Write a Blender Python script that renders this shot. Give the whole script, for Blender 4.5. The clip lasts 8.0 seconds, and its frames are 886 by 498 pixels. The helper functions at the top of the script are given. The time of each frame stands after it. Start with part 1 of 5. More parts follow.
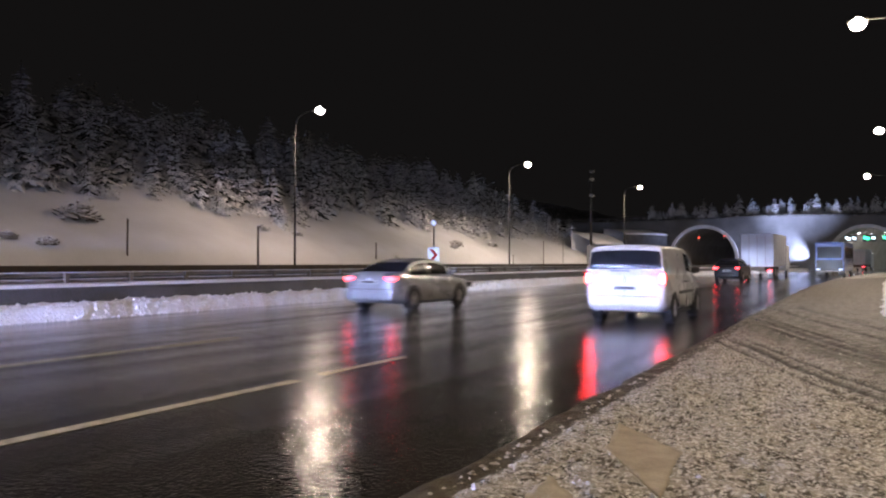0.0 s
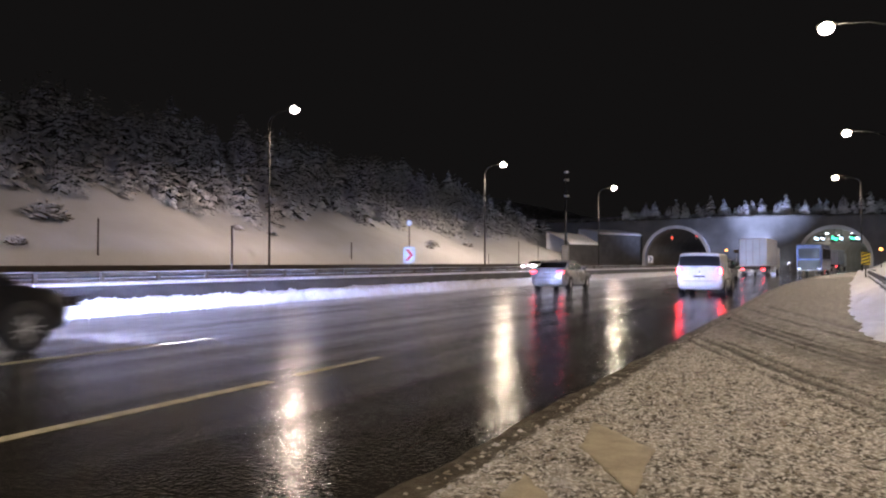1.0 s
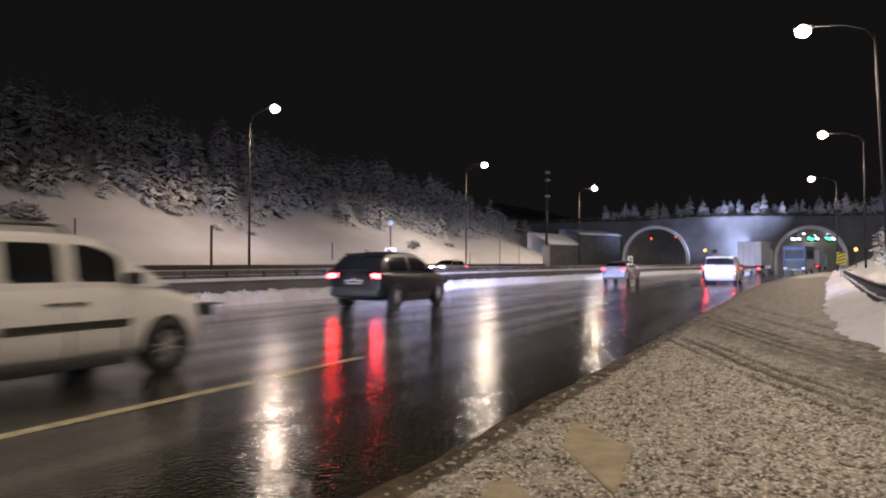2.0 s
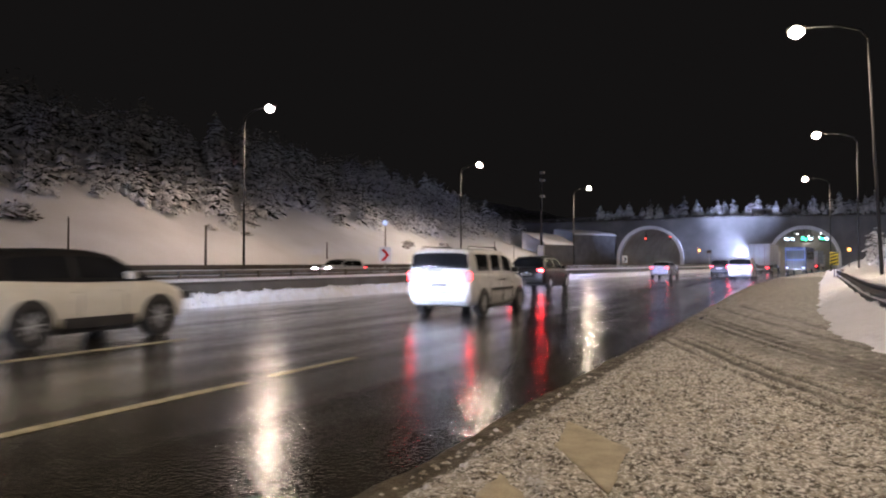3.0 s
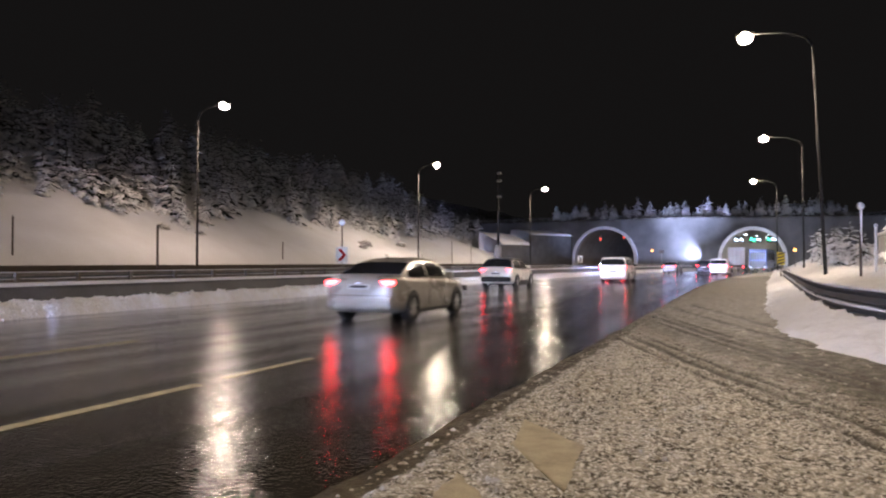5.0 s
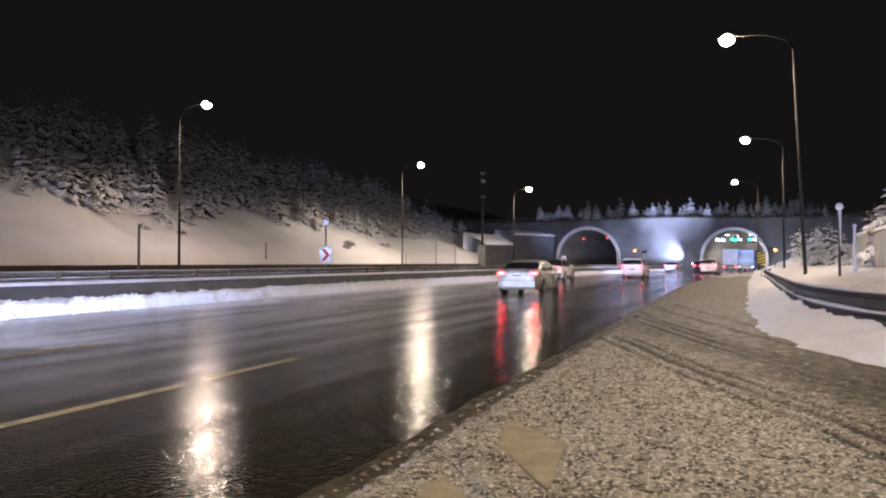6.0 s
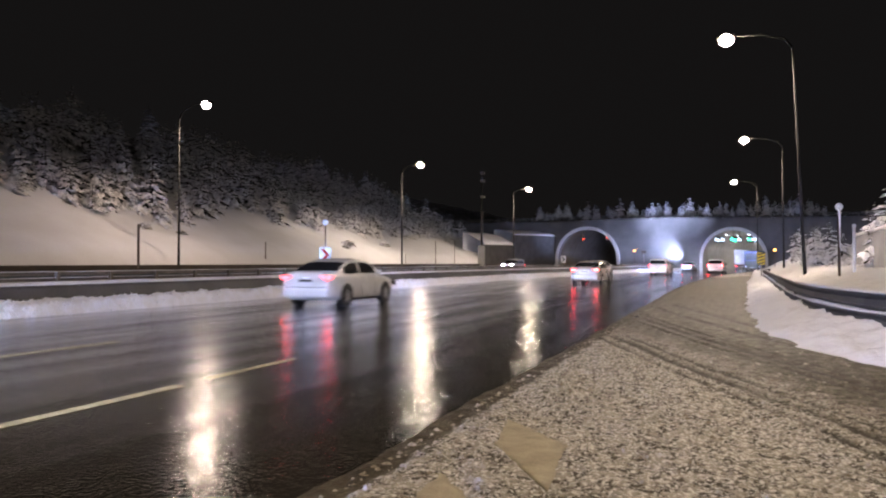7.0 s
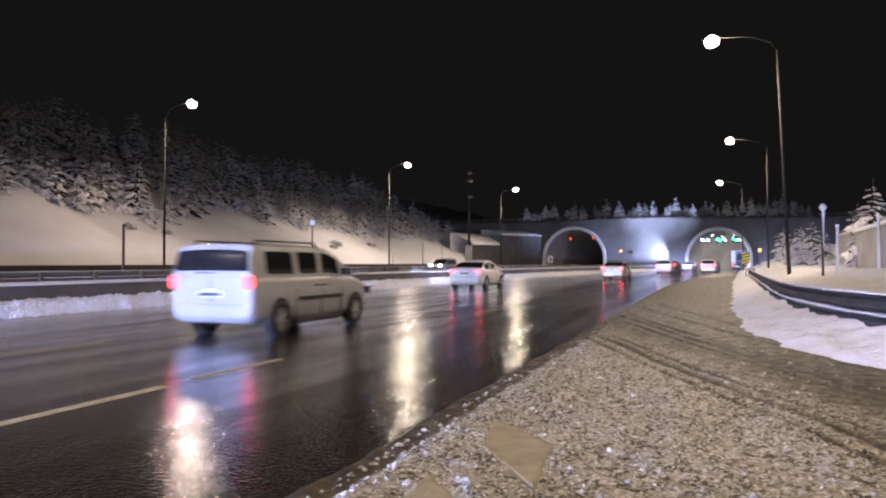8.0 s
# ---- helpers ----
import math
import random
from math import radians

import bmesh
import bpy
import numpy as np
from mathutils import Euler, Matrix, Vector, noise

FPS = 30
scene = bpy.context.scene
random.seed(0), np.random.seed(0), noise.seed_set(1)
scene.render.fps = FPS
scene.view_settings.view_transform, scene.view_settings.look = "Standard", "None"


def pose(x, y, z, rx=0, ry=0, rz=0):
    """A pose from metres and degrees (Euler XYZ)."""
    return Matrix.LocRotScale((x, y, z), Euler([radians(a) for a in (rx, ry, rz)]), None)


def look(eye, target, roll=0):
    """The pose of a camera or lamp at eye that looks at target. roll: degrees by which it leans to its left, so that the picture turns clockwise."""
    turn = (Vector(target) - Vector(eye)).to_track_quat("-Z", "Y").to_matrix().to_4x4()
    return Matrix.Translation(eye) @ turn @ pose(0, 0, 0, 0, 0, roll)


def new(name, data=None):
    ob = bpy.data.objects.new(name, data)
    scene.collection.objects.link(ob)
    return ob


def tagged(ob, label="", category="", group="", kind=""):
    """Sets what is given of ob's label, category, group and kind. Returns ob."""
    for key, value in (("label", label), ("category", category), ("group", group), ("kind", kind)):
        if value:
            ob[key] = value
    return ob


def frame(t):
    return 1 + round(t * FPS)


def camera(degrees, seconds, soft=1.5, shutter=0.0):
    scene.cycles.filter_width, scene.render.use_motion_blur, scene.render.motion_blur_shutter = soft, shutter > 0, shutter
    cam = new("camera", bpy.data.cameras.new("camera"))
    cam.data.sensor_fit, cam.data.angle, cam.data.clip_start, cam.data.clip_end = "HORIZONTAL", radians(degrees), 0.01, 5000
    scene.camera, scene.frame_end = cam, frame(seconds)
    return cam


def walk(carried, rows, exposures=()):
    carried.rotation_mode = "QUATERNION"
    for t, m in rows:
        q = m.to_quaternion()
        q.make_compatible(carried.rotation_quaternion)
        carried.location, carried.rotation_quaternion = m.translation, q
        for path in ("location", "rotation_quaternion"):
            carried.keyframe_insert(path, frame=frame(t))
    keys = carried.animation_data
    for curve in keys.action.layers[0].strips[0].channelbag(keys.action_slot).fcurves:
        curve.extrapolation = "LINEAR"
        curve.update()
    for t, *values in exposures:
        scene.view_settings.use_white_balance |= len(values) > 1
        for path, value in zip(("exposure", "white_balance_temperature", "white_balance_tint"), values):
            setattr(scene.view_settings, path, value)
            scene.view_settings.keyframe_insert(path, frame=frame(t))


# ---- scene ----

# ---------------------------------------------------------------- camera
EYE = 1.33
cam = camera(62.66, 8.0, soft=2.1, shutter=0.5)
PAN = [(0.0, 29.35), (0.3, 29.28), (0.5, 28.97), (0.75, 28.2), (1.0, 27.43), (1.25, 26.9), (1.5, 26.4), (1.7, 26.15), (2.3, 25.83), (2.8, 25.62),
       (3.0, 25.55), (3.5, 25.32), (4.0, 25.14), (4.25, 24.55), (4.5, 23.72), (5.0, 22.19), (5.2, 21.5), (5.6, 21.05), (6.0, 20.93),
       (6.5, 20.9), (7.0, 20.9), (7.25, 20.75), (7.5, 20.48), (7.75, 20.2), (8.0, 19.9)]
TILT = 1.07
walk(cam, [(t, pose(0, 0, EYE, 90 + TILT, 0, yaw)) for t, yaw in PAN], exposures=[(0.0, -0.12), (1.7, -0.1), (3.0, 0.0), (5.0, 0.06), (8.0, 0.06)])

# ---------------------------------------------------------------- night sky and exposure
world = bpy.data.worlds.new("night")
scene.world = world
world.use_nodes = True
world.node_tree.nodes["Background"].inputs[0].default_value = (0.55, 0.5, 0.5, 1)
world.node_tree.nodes["Background"].inputs[1].default_value = 0.012
LAMP_W, HEAD_W, FLOOD_W = 6000.0, 10000.0, 26000.0
WARM, PINK = (1.0, 0.80, 0.65), (1.0, 0.77, 0.62)


# ---------------------------------------------------------------- the road's line
def bend(y):
    """How far the road has swung to the right at y."""
    return 9.9 * (max(0.0, y - 31.0) / 106.0) ** 2


def slope(y):
    return 19.8 * max(0.0, y - 31.0) / 106.0 ** 2


def fbm(x, y, z=0.0, octaves=4):
    return noise.fractal(Vector((x, y, z)), 1.0, 2.0, octaves)


# ---------------------------------------------------------------- materials
def mat(name, base, rough=0.7, metal=0.0, second=None, scale=4.0, fine=40.0, bump=0.2, depth=0.01, spec=0.5, contrast=(0.35, 0.65), random_value=0.0, rough_var=0.0, coat=0.0):
    """A surface whose colour wanders between base and second at two scales, with fine relief."""
    m = bpy.data.materials.new(name)
    m.use_nodes = True
    nt = m.node_tree
    b = nt.nodes["Principled BSDF"]
    b.inputs["Roughness"].default_value, b.inputs["Metallic"].default_value = rough, metal
    b.inputs["Specular IOR Level"].default_value = spec
    b.inputs["Coat Weight"].default_value = coat
    geo = nt.nodes.new("ShaderNodeTexCoord")
    n1, n2, ramp, mix, add = (nt.nodes.new(k) for k in ("ShaderNodeTexNoise", "ShaderNodeTexNoise", "ShaderNodeValToRGB", "ShaderNodeMix", "ShaderNodeMath"))
    n1.inputs["Scale"].default_value, n1.inputs["Detail"].default_value = scale, 5
    n2.inputs["Scale"].default_value, n2.inputs["Detail"].default_value = fine, 4
    for n in (n1, n2):
        nt.links.new(geo.outputs["Object"], n.inputs["Vector"])
    add.operation = "MULTIPLY_ADD"
    add.inputs[1].default_value = 0.35
    nt.links.new(n2.outputs["Fac"], add.inputs[0])
    scaled = nt.nodes.new("ShaderNodeMath")
    scaled.operation = "MULTIPLY"
    scaled.inputs[1].default_value = 0.65
    nt.links.new(n1.outputs["Fac"], scaled.inputs[0])
    nt.links.new(scaled.outputs[0], add.inputs[2])
    ramp.color_ramp.elements[0].position, ramp.color_ramp.elements[1].position = contrast
    nt.links.new(add.outputs[0], ramp.inputs["Fac"])
    mix.data_type = "RGBA"
    second = second or tuple(c * 0.7 for c in base)
    mix.inputs[6].default_value, mix.inputs[7].default_value = (*base, 1), (*second, 1)
    nt.links.new(ramp.outputs["Color"], mix.inputs[0])
    out = mix.outputs[2]
    if random_value:
        info, hsv, rng = (nt.nodes.new(k) for k in ("ShaderNodeObjectInfo", "ShaderNodeHueSaturation", "ShaderNodeMapRange"))
        rng.inputs[3].default_value, rng.inputs[4].default_value = 1 - random_value, 1 + random_value
        nt.links.new(info.outputs["Random"], rng.inputs[0])
        nt.links.new(rng.outputs[0], hsv.inputs["Value"])
        nt.links.new(out, hsv.inputs["Color"])
        out = hsv.outputs[0]
    nt.links.new(out, b.inputs["Base Color"])
    if rough_var:
        rr = nt.nodes.new("ShaderNodeMapRange")
        rr.inputs[1].default_value, rr.inputs[2].default_value = 0.35, 0.65
        rr.inputs[3].default_value, rr.inputs[4].default_value = rough - rough_var, rough + rough_var
        nt.links.new(n1.outputs["Fac"], rr.inputs[0])
        nt.links.new(rr.outputs[0], b.inputs["Roughness"])
    if bump:
        bp = nt.nodes.new("ShaderNodeBump")
        bp.inputs["Strength"].default_value, bp.inputs["Distance"].default_value = bump, depth
        nt.links.new(n2.outputs["Fac"], bp.inputs["Height"])
        nt.links.new(bp.outputs[0], b.inputs["Normal"])
    return m


def glow(name, colour, strength):
    m = bpy.data.materials.new(name)
    m.use_nodes = True
    b = m.node_tree.nodes["Principled BSDF"]
    b.inputs["Base Color"].default_value = (*colour, 1)
    b.inputs["Emission Color"].default_value = (*colour, 1)
    b.inputs["Emission Strength"].default_value = strength
    return m


def snowy(name, under, under2, low, high):
    """Snow lying on whatever faces up, the bare thing showing below it."""
    m = mat(name, under, 0.85, second=under2, scale=1.5, fine=12, bump=0.3, depth=0.03, random_value=0.2)
    nt = m.node_tree
    b = nt.nodes["Principled BSDF"]
    bare = b.inputs["Base Color"].links[0].from_socket
    g, sep, rng, n, add, mix = (nt.nodes.new(k) for k in ("ShaderNodeNewGeometry", "ShaderNodeSeparateXYZ", "ShaderNodeMapRange", "ShaderNodeTexNoise", "ShaderNodeMath", "ShaderNodeMix"))
    n.inputs["Scale"].default_value = 2.2
    nt.links.new(g.outputs["Position"], n.inputs["Vector"])
    nt.links.new(g.outputs["Normal"], sep.inputs[0])
    add.operation = "ADD"
    nt.links.new(sep.outputs["Z"], add.inputs[0])
    nt.links.new(n.outputs["Fac"], add.inputs[1])
    rng.inputs[1].default_value, rng.inputs[2].default_value = low, high
    nt.links.new(add.outputs[0], rng.inputs[0])
    mix.data_type = "RGBA"
    mix.inputs[7].default_value = (0.82, 0.80, 0.77, 1)
    nt.links.new(bare, mix.inputs[6])
    nt.links.new(rng.outputs[0], mix.inputs[0])
    nt.links.new(mix.outputs[2], b.inputs["Base Color"])
    return m


def wet_asphalt():
    """Wet dark asphalt: a broken water film, ruts along the road, grain that breaks the reflections."""
    m = mat("wet_asphalt", (0.022, 0.019, 0.014), 0.2, second=(0.036, 0.031, 0.023), scale=0.8, fine=60, bump=0.0)
    nt = m.node_tree
    b = nt.nodes["Principled BSDF"]
    co = nt.nodes["Texture Coordinate"]
    mp = nt.nodes.new("ShaderNodeMapping")
    mp.inputs["Scale"].default_value = (1.6, 0.09, 1)
    nt.links.new(co.outputs["Object"], mp.inputs[0])
    band = nt.nodes.new("ShaderNodeTexNoise")
    band.inputs["Scale"].default_value, band.inputs["Detail"].default_value = 1.0, 5
    nt.links.new(mp.outputs[0], band.inputs["Vector"])
    rng = nt.nodes.new("ShaderNodeMapRange")
    rng.inputs[1].default_value, rng.inputs[2].default_value = 0.35, 0.65
    rng.inputs[3].default_value, rng.inputs[4].default_value = 0.12, 0.22
    nt.links.new(band.outputs["Fac"], rng.inputs[0])
    nt.links.new(rng.outputs[0], b.inputs["Roughness"])
    b.inputs["IOR"].default_value = 1.36
    b.inputs["Specular IOR Level"].default_value = 0.2
    grain = nt.nodes.new("ShaderNodeTexNoise")
    grain.inputs["Scale"].default_value, grain.inputs["Detail"].default_value = 27, 2
    ripple = nt.nodes.new("ShaderNodeTexNoise")
    ripple.inputs["Scale"].default_value, ripple.inputs["Detail"].default_value = 7, 3
    for n in (grain, ripple):
        nt.links.new(co.outputs["Object"], n.inputs["Vector"])
    b1, b2 = nt.nodes.new("ShaderNodeBump"), nt.nodes.new("ShaderNodeBump")
    b1.inputs["Strength"].default_value, b1.inputs["Distance"].default_value = 0.4, 0.004
    b2.inputs["Strength"].default_value, b2.inputs["Distance"].default_value = 0.12, 0.006
    nt.links.new(grain.outputs["Fac"], b1.inputs["Height"])
    nt.links.new(ripple.outputs["Fac"], b2.inputs["Height"])
    nt.links.new(b1.outputs[0], b2.inputs["Normal"])
    nt.links.new(b2.outputs[0], b.inputs["Normal"])
    film = nt.nodes.new("ShaderNodeMapRange")
    film.inputs[1].default_value, film.inputs[2].default_value = 0.36, 0.62
    film.inputs[3].default_value, film.inputs[4].default_value = 1.0, 0.5
    nt.links.new(band.outputs["Fac"], film.inputs[0])
    nt.links.new(film.outputs[0], b.inputs["Coat Weight"])
    b.inputs["Coat Roughness"].default_value, b.inputs["Coat IOR"].default_value = 0.025, 1.33
    b3, b4 = nt.nodes.new("ShaderNodeBump"), nt.nodes.new("ShaderNodeBump")
    b3.inputs["Strength"].default_value, b3.inputs["Distance"].default_value = 0.95, 0.006
    b4.inputs["Strength"].default_value, b4.inputs["Distance"].default_value = 0.14, 0.006
    nt.links.new(grain.outputs["Fac"], b3.inputs["Height"])
    nt.links.new(ripple.outputs["Fac"], b4.inputs["Height"])
    nt.links.new(b3.outputs[0], b4.inputs["Normal"])
    nt.links.new(b4.outputs[0], b.inputs["Coat Normal"])
    return m


def slush_material():
    """Grey-white trodden slush over brown sandy slush; the attribute 'wet' marks ruts, 'sand' the driven brown part."""
    m = mat("slush", (0.080, 0.064, 0.037), 0.62, second=(0.032, 0.026, 0.016), scale=5.0, fine=34, bump=0.9, depth=0.02, rough_var=0.15, spec=0.3)
    nt = m.node_tree
    b = nt.nodes["Principled BSDF"]
    base = b.inputs["Base Color"].links[0].from_socket
    co = nt.nodes["Texture Coordinate"]

    def node(kind, **settings):
        n = nt.nodes.new(kind)
        for key, value in settings.items():
            n.inputs[int(key[1:])].default_value = value
        return n

    def blend(fac, under, colour):
        k = nt.nodes.new("ShaderNodeMix")
        k.data_type = "RGBA"
        k.inputs[7].default_value = (*colour, 1)
        nt.links.new(under, k.inputs[6])
        nt.links.new(fac, k.inputs[0])
        return k.outputs[2]

    def times(a, c):
        k = nt.nodes.new("ShaderNodeMath")
        k.operation = "MULTIPLY"
        nt.links.new(a, k.inputs[0])
        nt.links.new(c, k.inputs[1])
        return k.outputs[0]

    sandy, wet = nt.nodes.new("ShaderNodeAttribute"), nt.nodes.new("ShaderNodeAttribute")
    sandy.attribute_name, wet.attribute_name = "sand", "wet"
    # dirty white crystals and lumps
    flecks = []
    for scale, low, high in ((11, 0.44, 0.56), (30, 0.48, 0.63)):
        n = nt.nodes.new("ShaderNodeTexNoise")
        n.inputs["Scale"].default_value, n.inputs["Detail"].default_value, n.inputs["Roughness"].default_value = scale, 3, 0.55
        nt.links.new(co.outputs["Object"], n.inputs["Vector"])
        r = node("ShaderNodeMapRange", _1=low, _2=high)
        nt.links.new(n.outputs["Fac"], r.inputs[0])
        flecks.append(r.outputs[0])
    lumpy = node("ShaderNodeMapRange", _3=1.0, _4=0.0)
    nt.links.new(sandy.outputs["Fac"], lumpy.inputs[0])
    grey = blend(times(flecks[0], lumpy.outputs[0]), base, (0.33, 0.30, 0.245))
    pale = blend(times(flecks[1], lumpy.outputs[0]), grey, (0.68, 0.655, 0.60))
    # long streaks where tyres have dragged the slush
    turn = nt.nodes.new("ShaderNodeMapping")
    turn.inputs["Rotation"].default_value = (0, 0, radians(-23))
    turn.inputs["Scale"].default_value = (7.5, 0.55, 1)
    nt.links.new(co.outputs["Object"], turn.inputs[0])
    drag = nt.nodes.new("ShaderNodeTexNoise")
    drag.inputs["Scale"].default_value, drag.inputs["Detail"].default_value = 1.0, 6
    nt.links.new(turn.outputs[0], drag.inputs["Vector"])
    streak = node("ShaderNodeMapRange", _1=0.50, _2=0.68)
    nt.links.new(drag.outputs["Fac"], streak.inputs[0])
    dragged = blend(times(times(streak.outputs[0], flecks[1]), sandy.outputs["Fac"]), pale, (0.28, 0.25, 0.19))
    out = blend(wet.outputs["Fac"], dragged, (0.040, 0.033, 0.022))
    nt.links.new(out, b.inputs["Base Color"])
    return m


ASPHALT = wet_asphalt()
SLUSH = slush_material()
SNOW = mat("snow", (0.80, 0.80, 0.82), 0.75, second=(0.66, 0.65, 0.65), scale=0.35, fine=9, bump=0.5, depth=0.05, contrast=(0.3, 0.75))
SNOW_DIRTY = mat("ploughed_snow", (0.88, 0.88, 0.90), 0.7, second=(0.72, 0.69, 0.62), scale=2.5, fine=16, bump=0.6, depth=0.05, contrast=(0.4, 0.75))
ICE = mat("dirty_ice", (0.58, 0.555, 0.50), 0.5, second=(0.20, 0.17, 0.115), scale=5, fine=40, bump=0.4, contrast=(0.32, 0.6))
PAINT_LINE = mat("worn_line_paint", (0.52, 0.47, 0.29), 0.6, second=(0.22, 0.20, 0.13), scale=5, fine=45, bump=0.2, contrast=(0.42, 0.68))
MARK = mat("dirty_marking_paint", (0.46, 0.40, 0.27), 0.6, second=(0.22, 0.185, 0.12), scale=7, fine=55, bump=0.6, depth=0.01, contrast=(0.3, 0.7))
CONCRETE = mat("concrete", (0.36, 0.35, 0.33), 0.85, second=(0.22, 0.21, 0.20), scale=0.6, fine=14, bump=0.3, depth=0.01)
CONCRETE_PORTAL = mat("stained_portal_concrete", (0.135, 0.132, 0.13), 0.85, second=(0.055, 0.054, 0.052), scale=0.35, fine=8, bump=0.4, depth=0.02, contrast=(0.3, 0.7))
CONCRETE_DARK = mat("wet_concrete", (0.085, 0.082, 0.08), 0.55, second=(0.045, 0.043, 0.04), scale=0.9, fine=20, bump=0.2)
CONCRETE_PALE = mat("painted_concrete", (0.55, 0.55, 0.56), 0.7, second=(0.42, 0.42, 0.42), scale=0.7, fine=14, bump=0.2)
TUNNEL_WALL = mat("tunnel_lining", (0.42, 0.37, 0.30), 0.6, second=(0.30, 0.26, 0.2), scale=0.5, fine=9, bump=0.2)
STEEL = mat("galvanised_steel", (0.32, 0.31, 0.30), 0.5, 0.6, second=(0.18, 0.16, 0.14), scale=2, fine=30, bump=0.1)
STEEL_DARK = mat("weathered_steel", (0.06, 0.055, 0.05), 0.55, 0.4, second=(0.10, 0.07, 0.05), scale=2, fine=30, bump=0.15)
RAIL_MID = mat("median_rail_steel", (0.22, 0.19, 0.155), 0.6, 0.1, second=(0.09, 0.075, 0.06), scale=2, fine=30, bump=0.15)
RAIL_DARK = mat("dark_rail_steel", (0.045, 0.047, 0.05), 0.5, 0.2, second=(0.075, 0.075, 0.075), scale=2, fine=30, bump=0.15)
POLE_M = mat("pole_steel", (0.02, 0.019, 0.018), 0.8, 0.0, second=(0.012, 0.011, 0.010), scale=1.5, fine=20, bump=0.1)
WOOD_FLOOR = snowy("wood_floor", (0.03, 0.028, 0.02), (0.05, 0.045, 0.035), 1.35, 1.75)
BARK = mat("bark", (0.06, 0.045, 0.035), 0.9, second=(0.03, 0.025, 0.02), scale=4, fine=25, bump=0.5)
FIR = snowy("snowy_needles", (0.030, 0.034, 0.020), (0.050, 0.048, 0.028), 0.60, 1.15)
TWIG = snowy("snowy_twigs", (0.06, 0.05, 0.035), (0.10, 0.08, 0.05), -0.15, 0.5)
RUBBER = mat("tyre_rubber", (0.02, 0.02, 0.02), 0.7, second=(0.035, 0.033, 0.03), scale=8, fine=60, bump=0.2)
RIM = mat("alloy", (0.62, 0.62, 0.62), 0.35, 0.25, second=(0.42, 0.41, 0.39), scale=6, fine=40, bump=0.05)
PLASTIC = mat("black_plastic", (0.02, 0.02, 0.021), 0.5, second=(0.035, 0.033, 0.03), scale=4, fine=40, bump=0.08)
PLATE = mat("plate_white", (0.7, 0.7, 0.7), 0.4, second=(0.55, 0.54, 0.5), scale=5, fine=30, bump=0.0)
GLASS_DARK = mat("tinted_glass", (0.012, 0.013, 0.015), 0.12, second=(0.02, 0.02, 0.022), scale=2, fine=20, bump=0.0, spec=0.25)
WHITE_SIGN = mat("sign_white", (0.78, 0.78, 0.78), 0.4, second=(0.66, 0.66, 0.66), scale=4, fine=30, bump=0.05)
RED_SIGN = mat("sign_red", (0.68, 0.012, 0.014), 0.6, second=(0.5, 0.012, 0.014), scale=4, fine=30, bump=0.05)
YELLOW_SIGN = mat("sign_yellow", (0.75, 0.55, 0.03), 0.4, second=(0.6, 0.42, 0.03), scale=4, fine=30, bump=0.05)
BLACK_SIGN = mat("sign_black", (0.02, 0.02, 0.02), 0.4, second=(0.035, 0.035, 0.035), scale=4, fine=30, bump=0.05)
CANVAS = mat("truck_canvas", (0.42, 0.44, 0.5), 0.6, second=(0.32, 0.34, 0.4), scale=1.2, fine=20, bump=0.2)


def paint(name, colour, second, rough=0.32, metal=0.0):
    return mat(name, colour, rough, metal, second=second, scale=1.6, fine=24, bump=0.0, contrast=(0.45, 0.85), rough_var=0.08, coat=0.6)


SILVER = paint("silver_paint", (0.40, 0.41, 0.42), (0.24, 0.23, 0.21), metal=0.35)
SILVER_WARM = paint("champagne_paint", (0.46, 0.43, 0.38), (0.28, 0.25, 0.21), metal=0.3)
WHITE = paint("white_paint", (0.78, 0.78, 0.77), (0.55, 0.53, 0.49))
BLACK = mat("black_paint", (0.010, 0.010, 0.011), 0.3, second=(0.022, 0.020, 0.018), scale=1.6, fine=24, bump=0.0, spec=0.25)
CREAM = paint("cream_paint", (0.78, 0.74, 0.63), (0.58, 0.54, 0.44))
WHITE_DIRTY = paint("dirty_white_paint", (0.47, 0.47, 0.48), (0.32, 0.31, 0.29), rough=0.42)
BLUE = paint("blue_paint", (0.06, 0.10, 0.28), (0.07, 0.08, 0.14))
TAIL = glow("tail_light_glow", (1.0, 0.034, 0.044), 15.0)
BRAKE = glow("brake_light_glow", (1.0, 0.020, 0.024), 85.0)
TAIL_WIDE = glow("wide_tail_light_glow", (1.0, 0.032, 0.036), 30.0)
HEAD = glow("headlight_glow", (0.62, 0.72, 1.0), HEAD_W)
HEAD_BLUE = glow("led_headlight_glow", (0.40, 0.48, 1.0), 8.5 * HEAD_W)
HEAD_COOL = glow("cool_headlight_glow", (0.50, 0.60, 1.0), 3.2 * HEAD_W)
TAIL_DIM = glow("dim_tail_light_glow", (1.0, 0.05, 0.06), 6.0)
HEAD_FAR = glow("oncoming_headlight_glow", (0.80, 0.84, 1.0), 1400.0)
PLATE_LIGHT = glow("plate_light_glow", (0.7, 0.8, 1.0), 1.2)


# ---------------------------------------------------------------- mesh helpers
def mesh_from(name, verts, faces, material, smooth=False):
    me = bpy.data.meshes.new(name)
    me.from_pydata([tuple(v) for v in verts], [], faces)
    me.materials.append(material)
    if smooth:
        me.polygons.foreach_set("use_smooth", [True] * len(me.polygons))
    me.update()
    return me


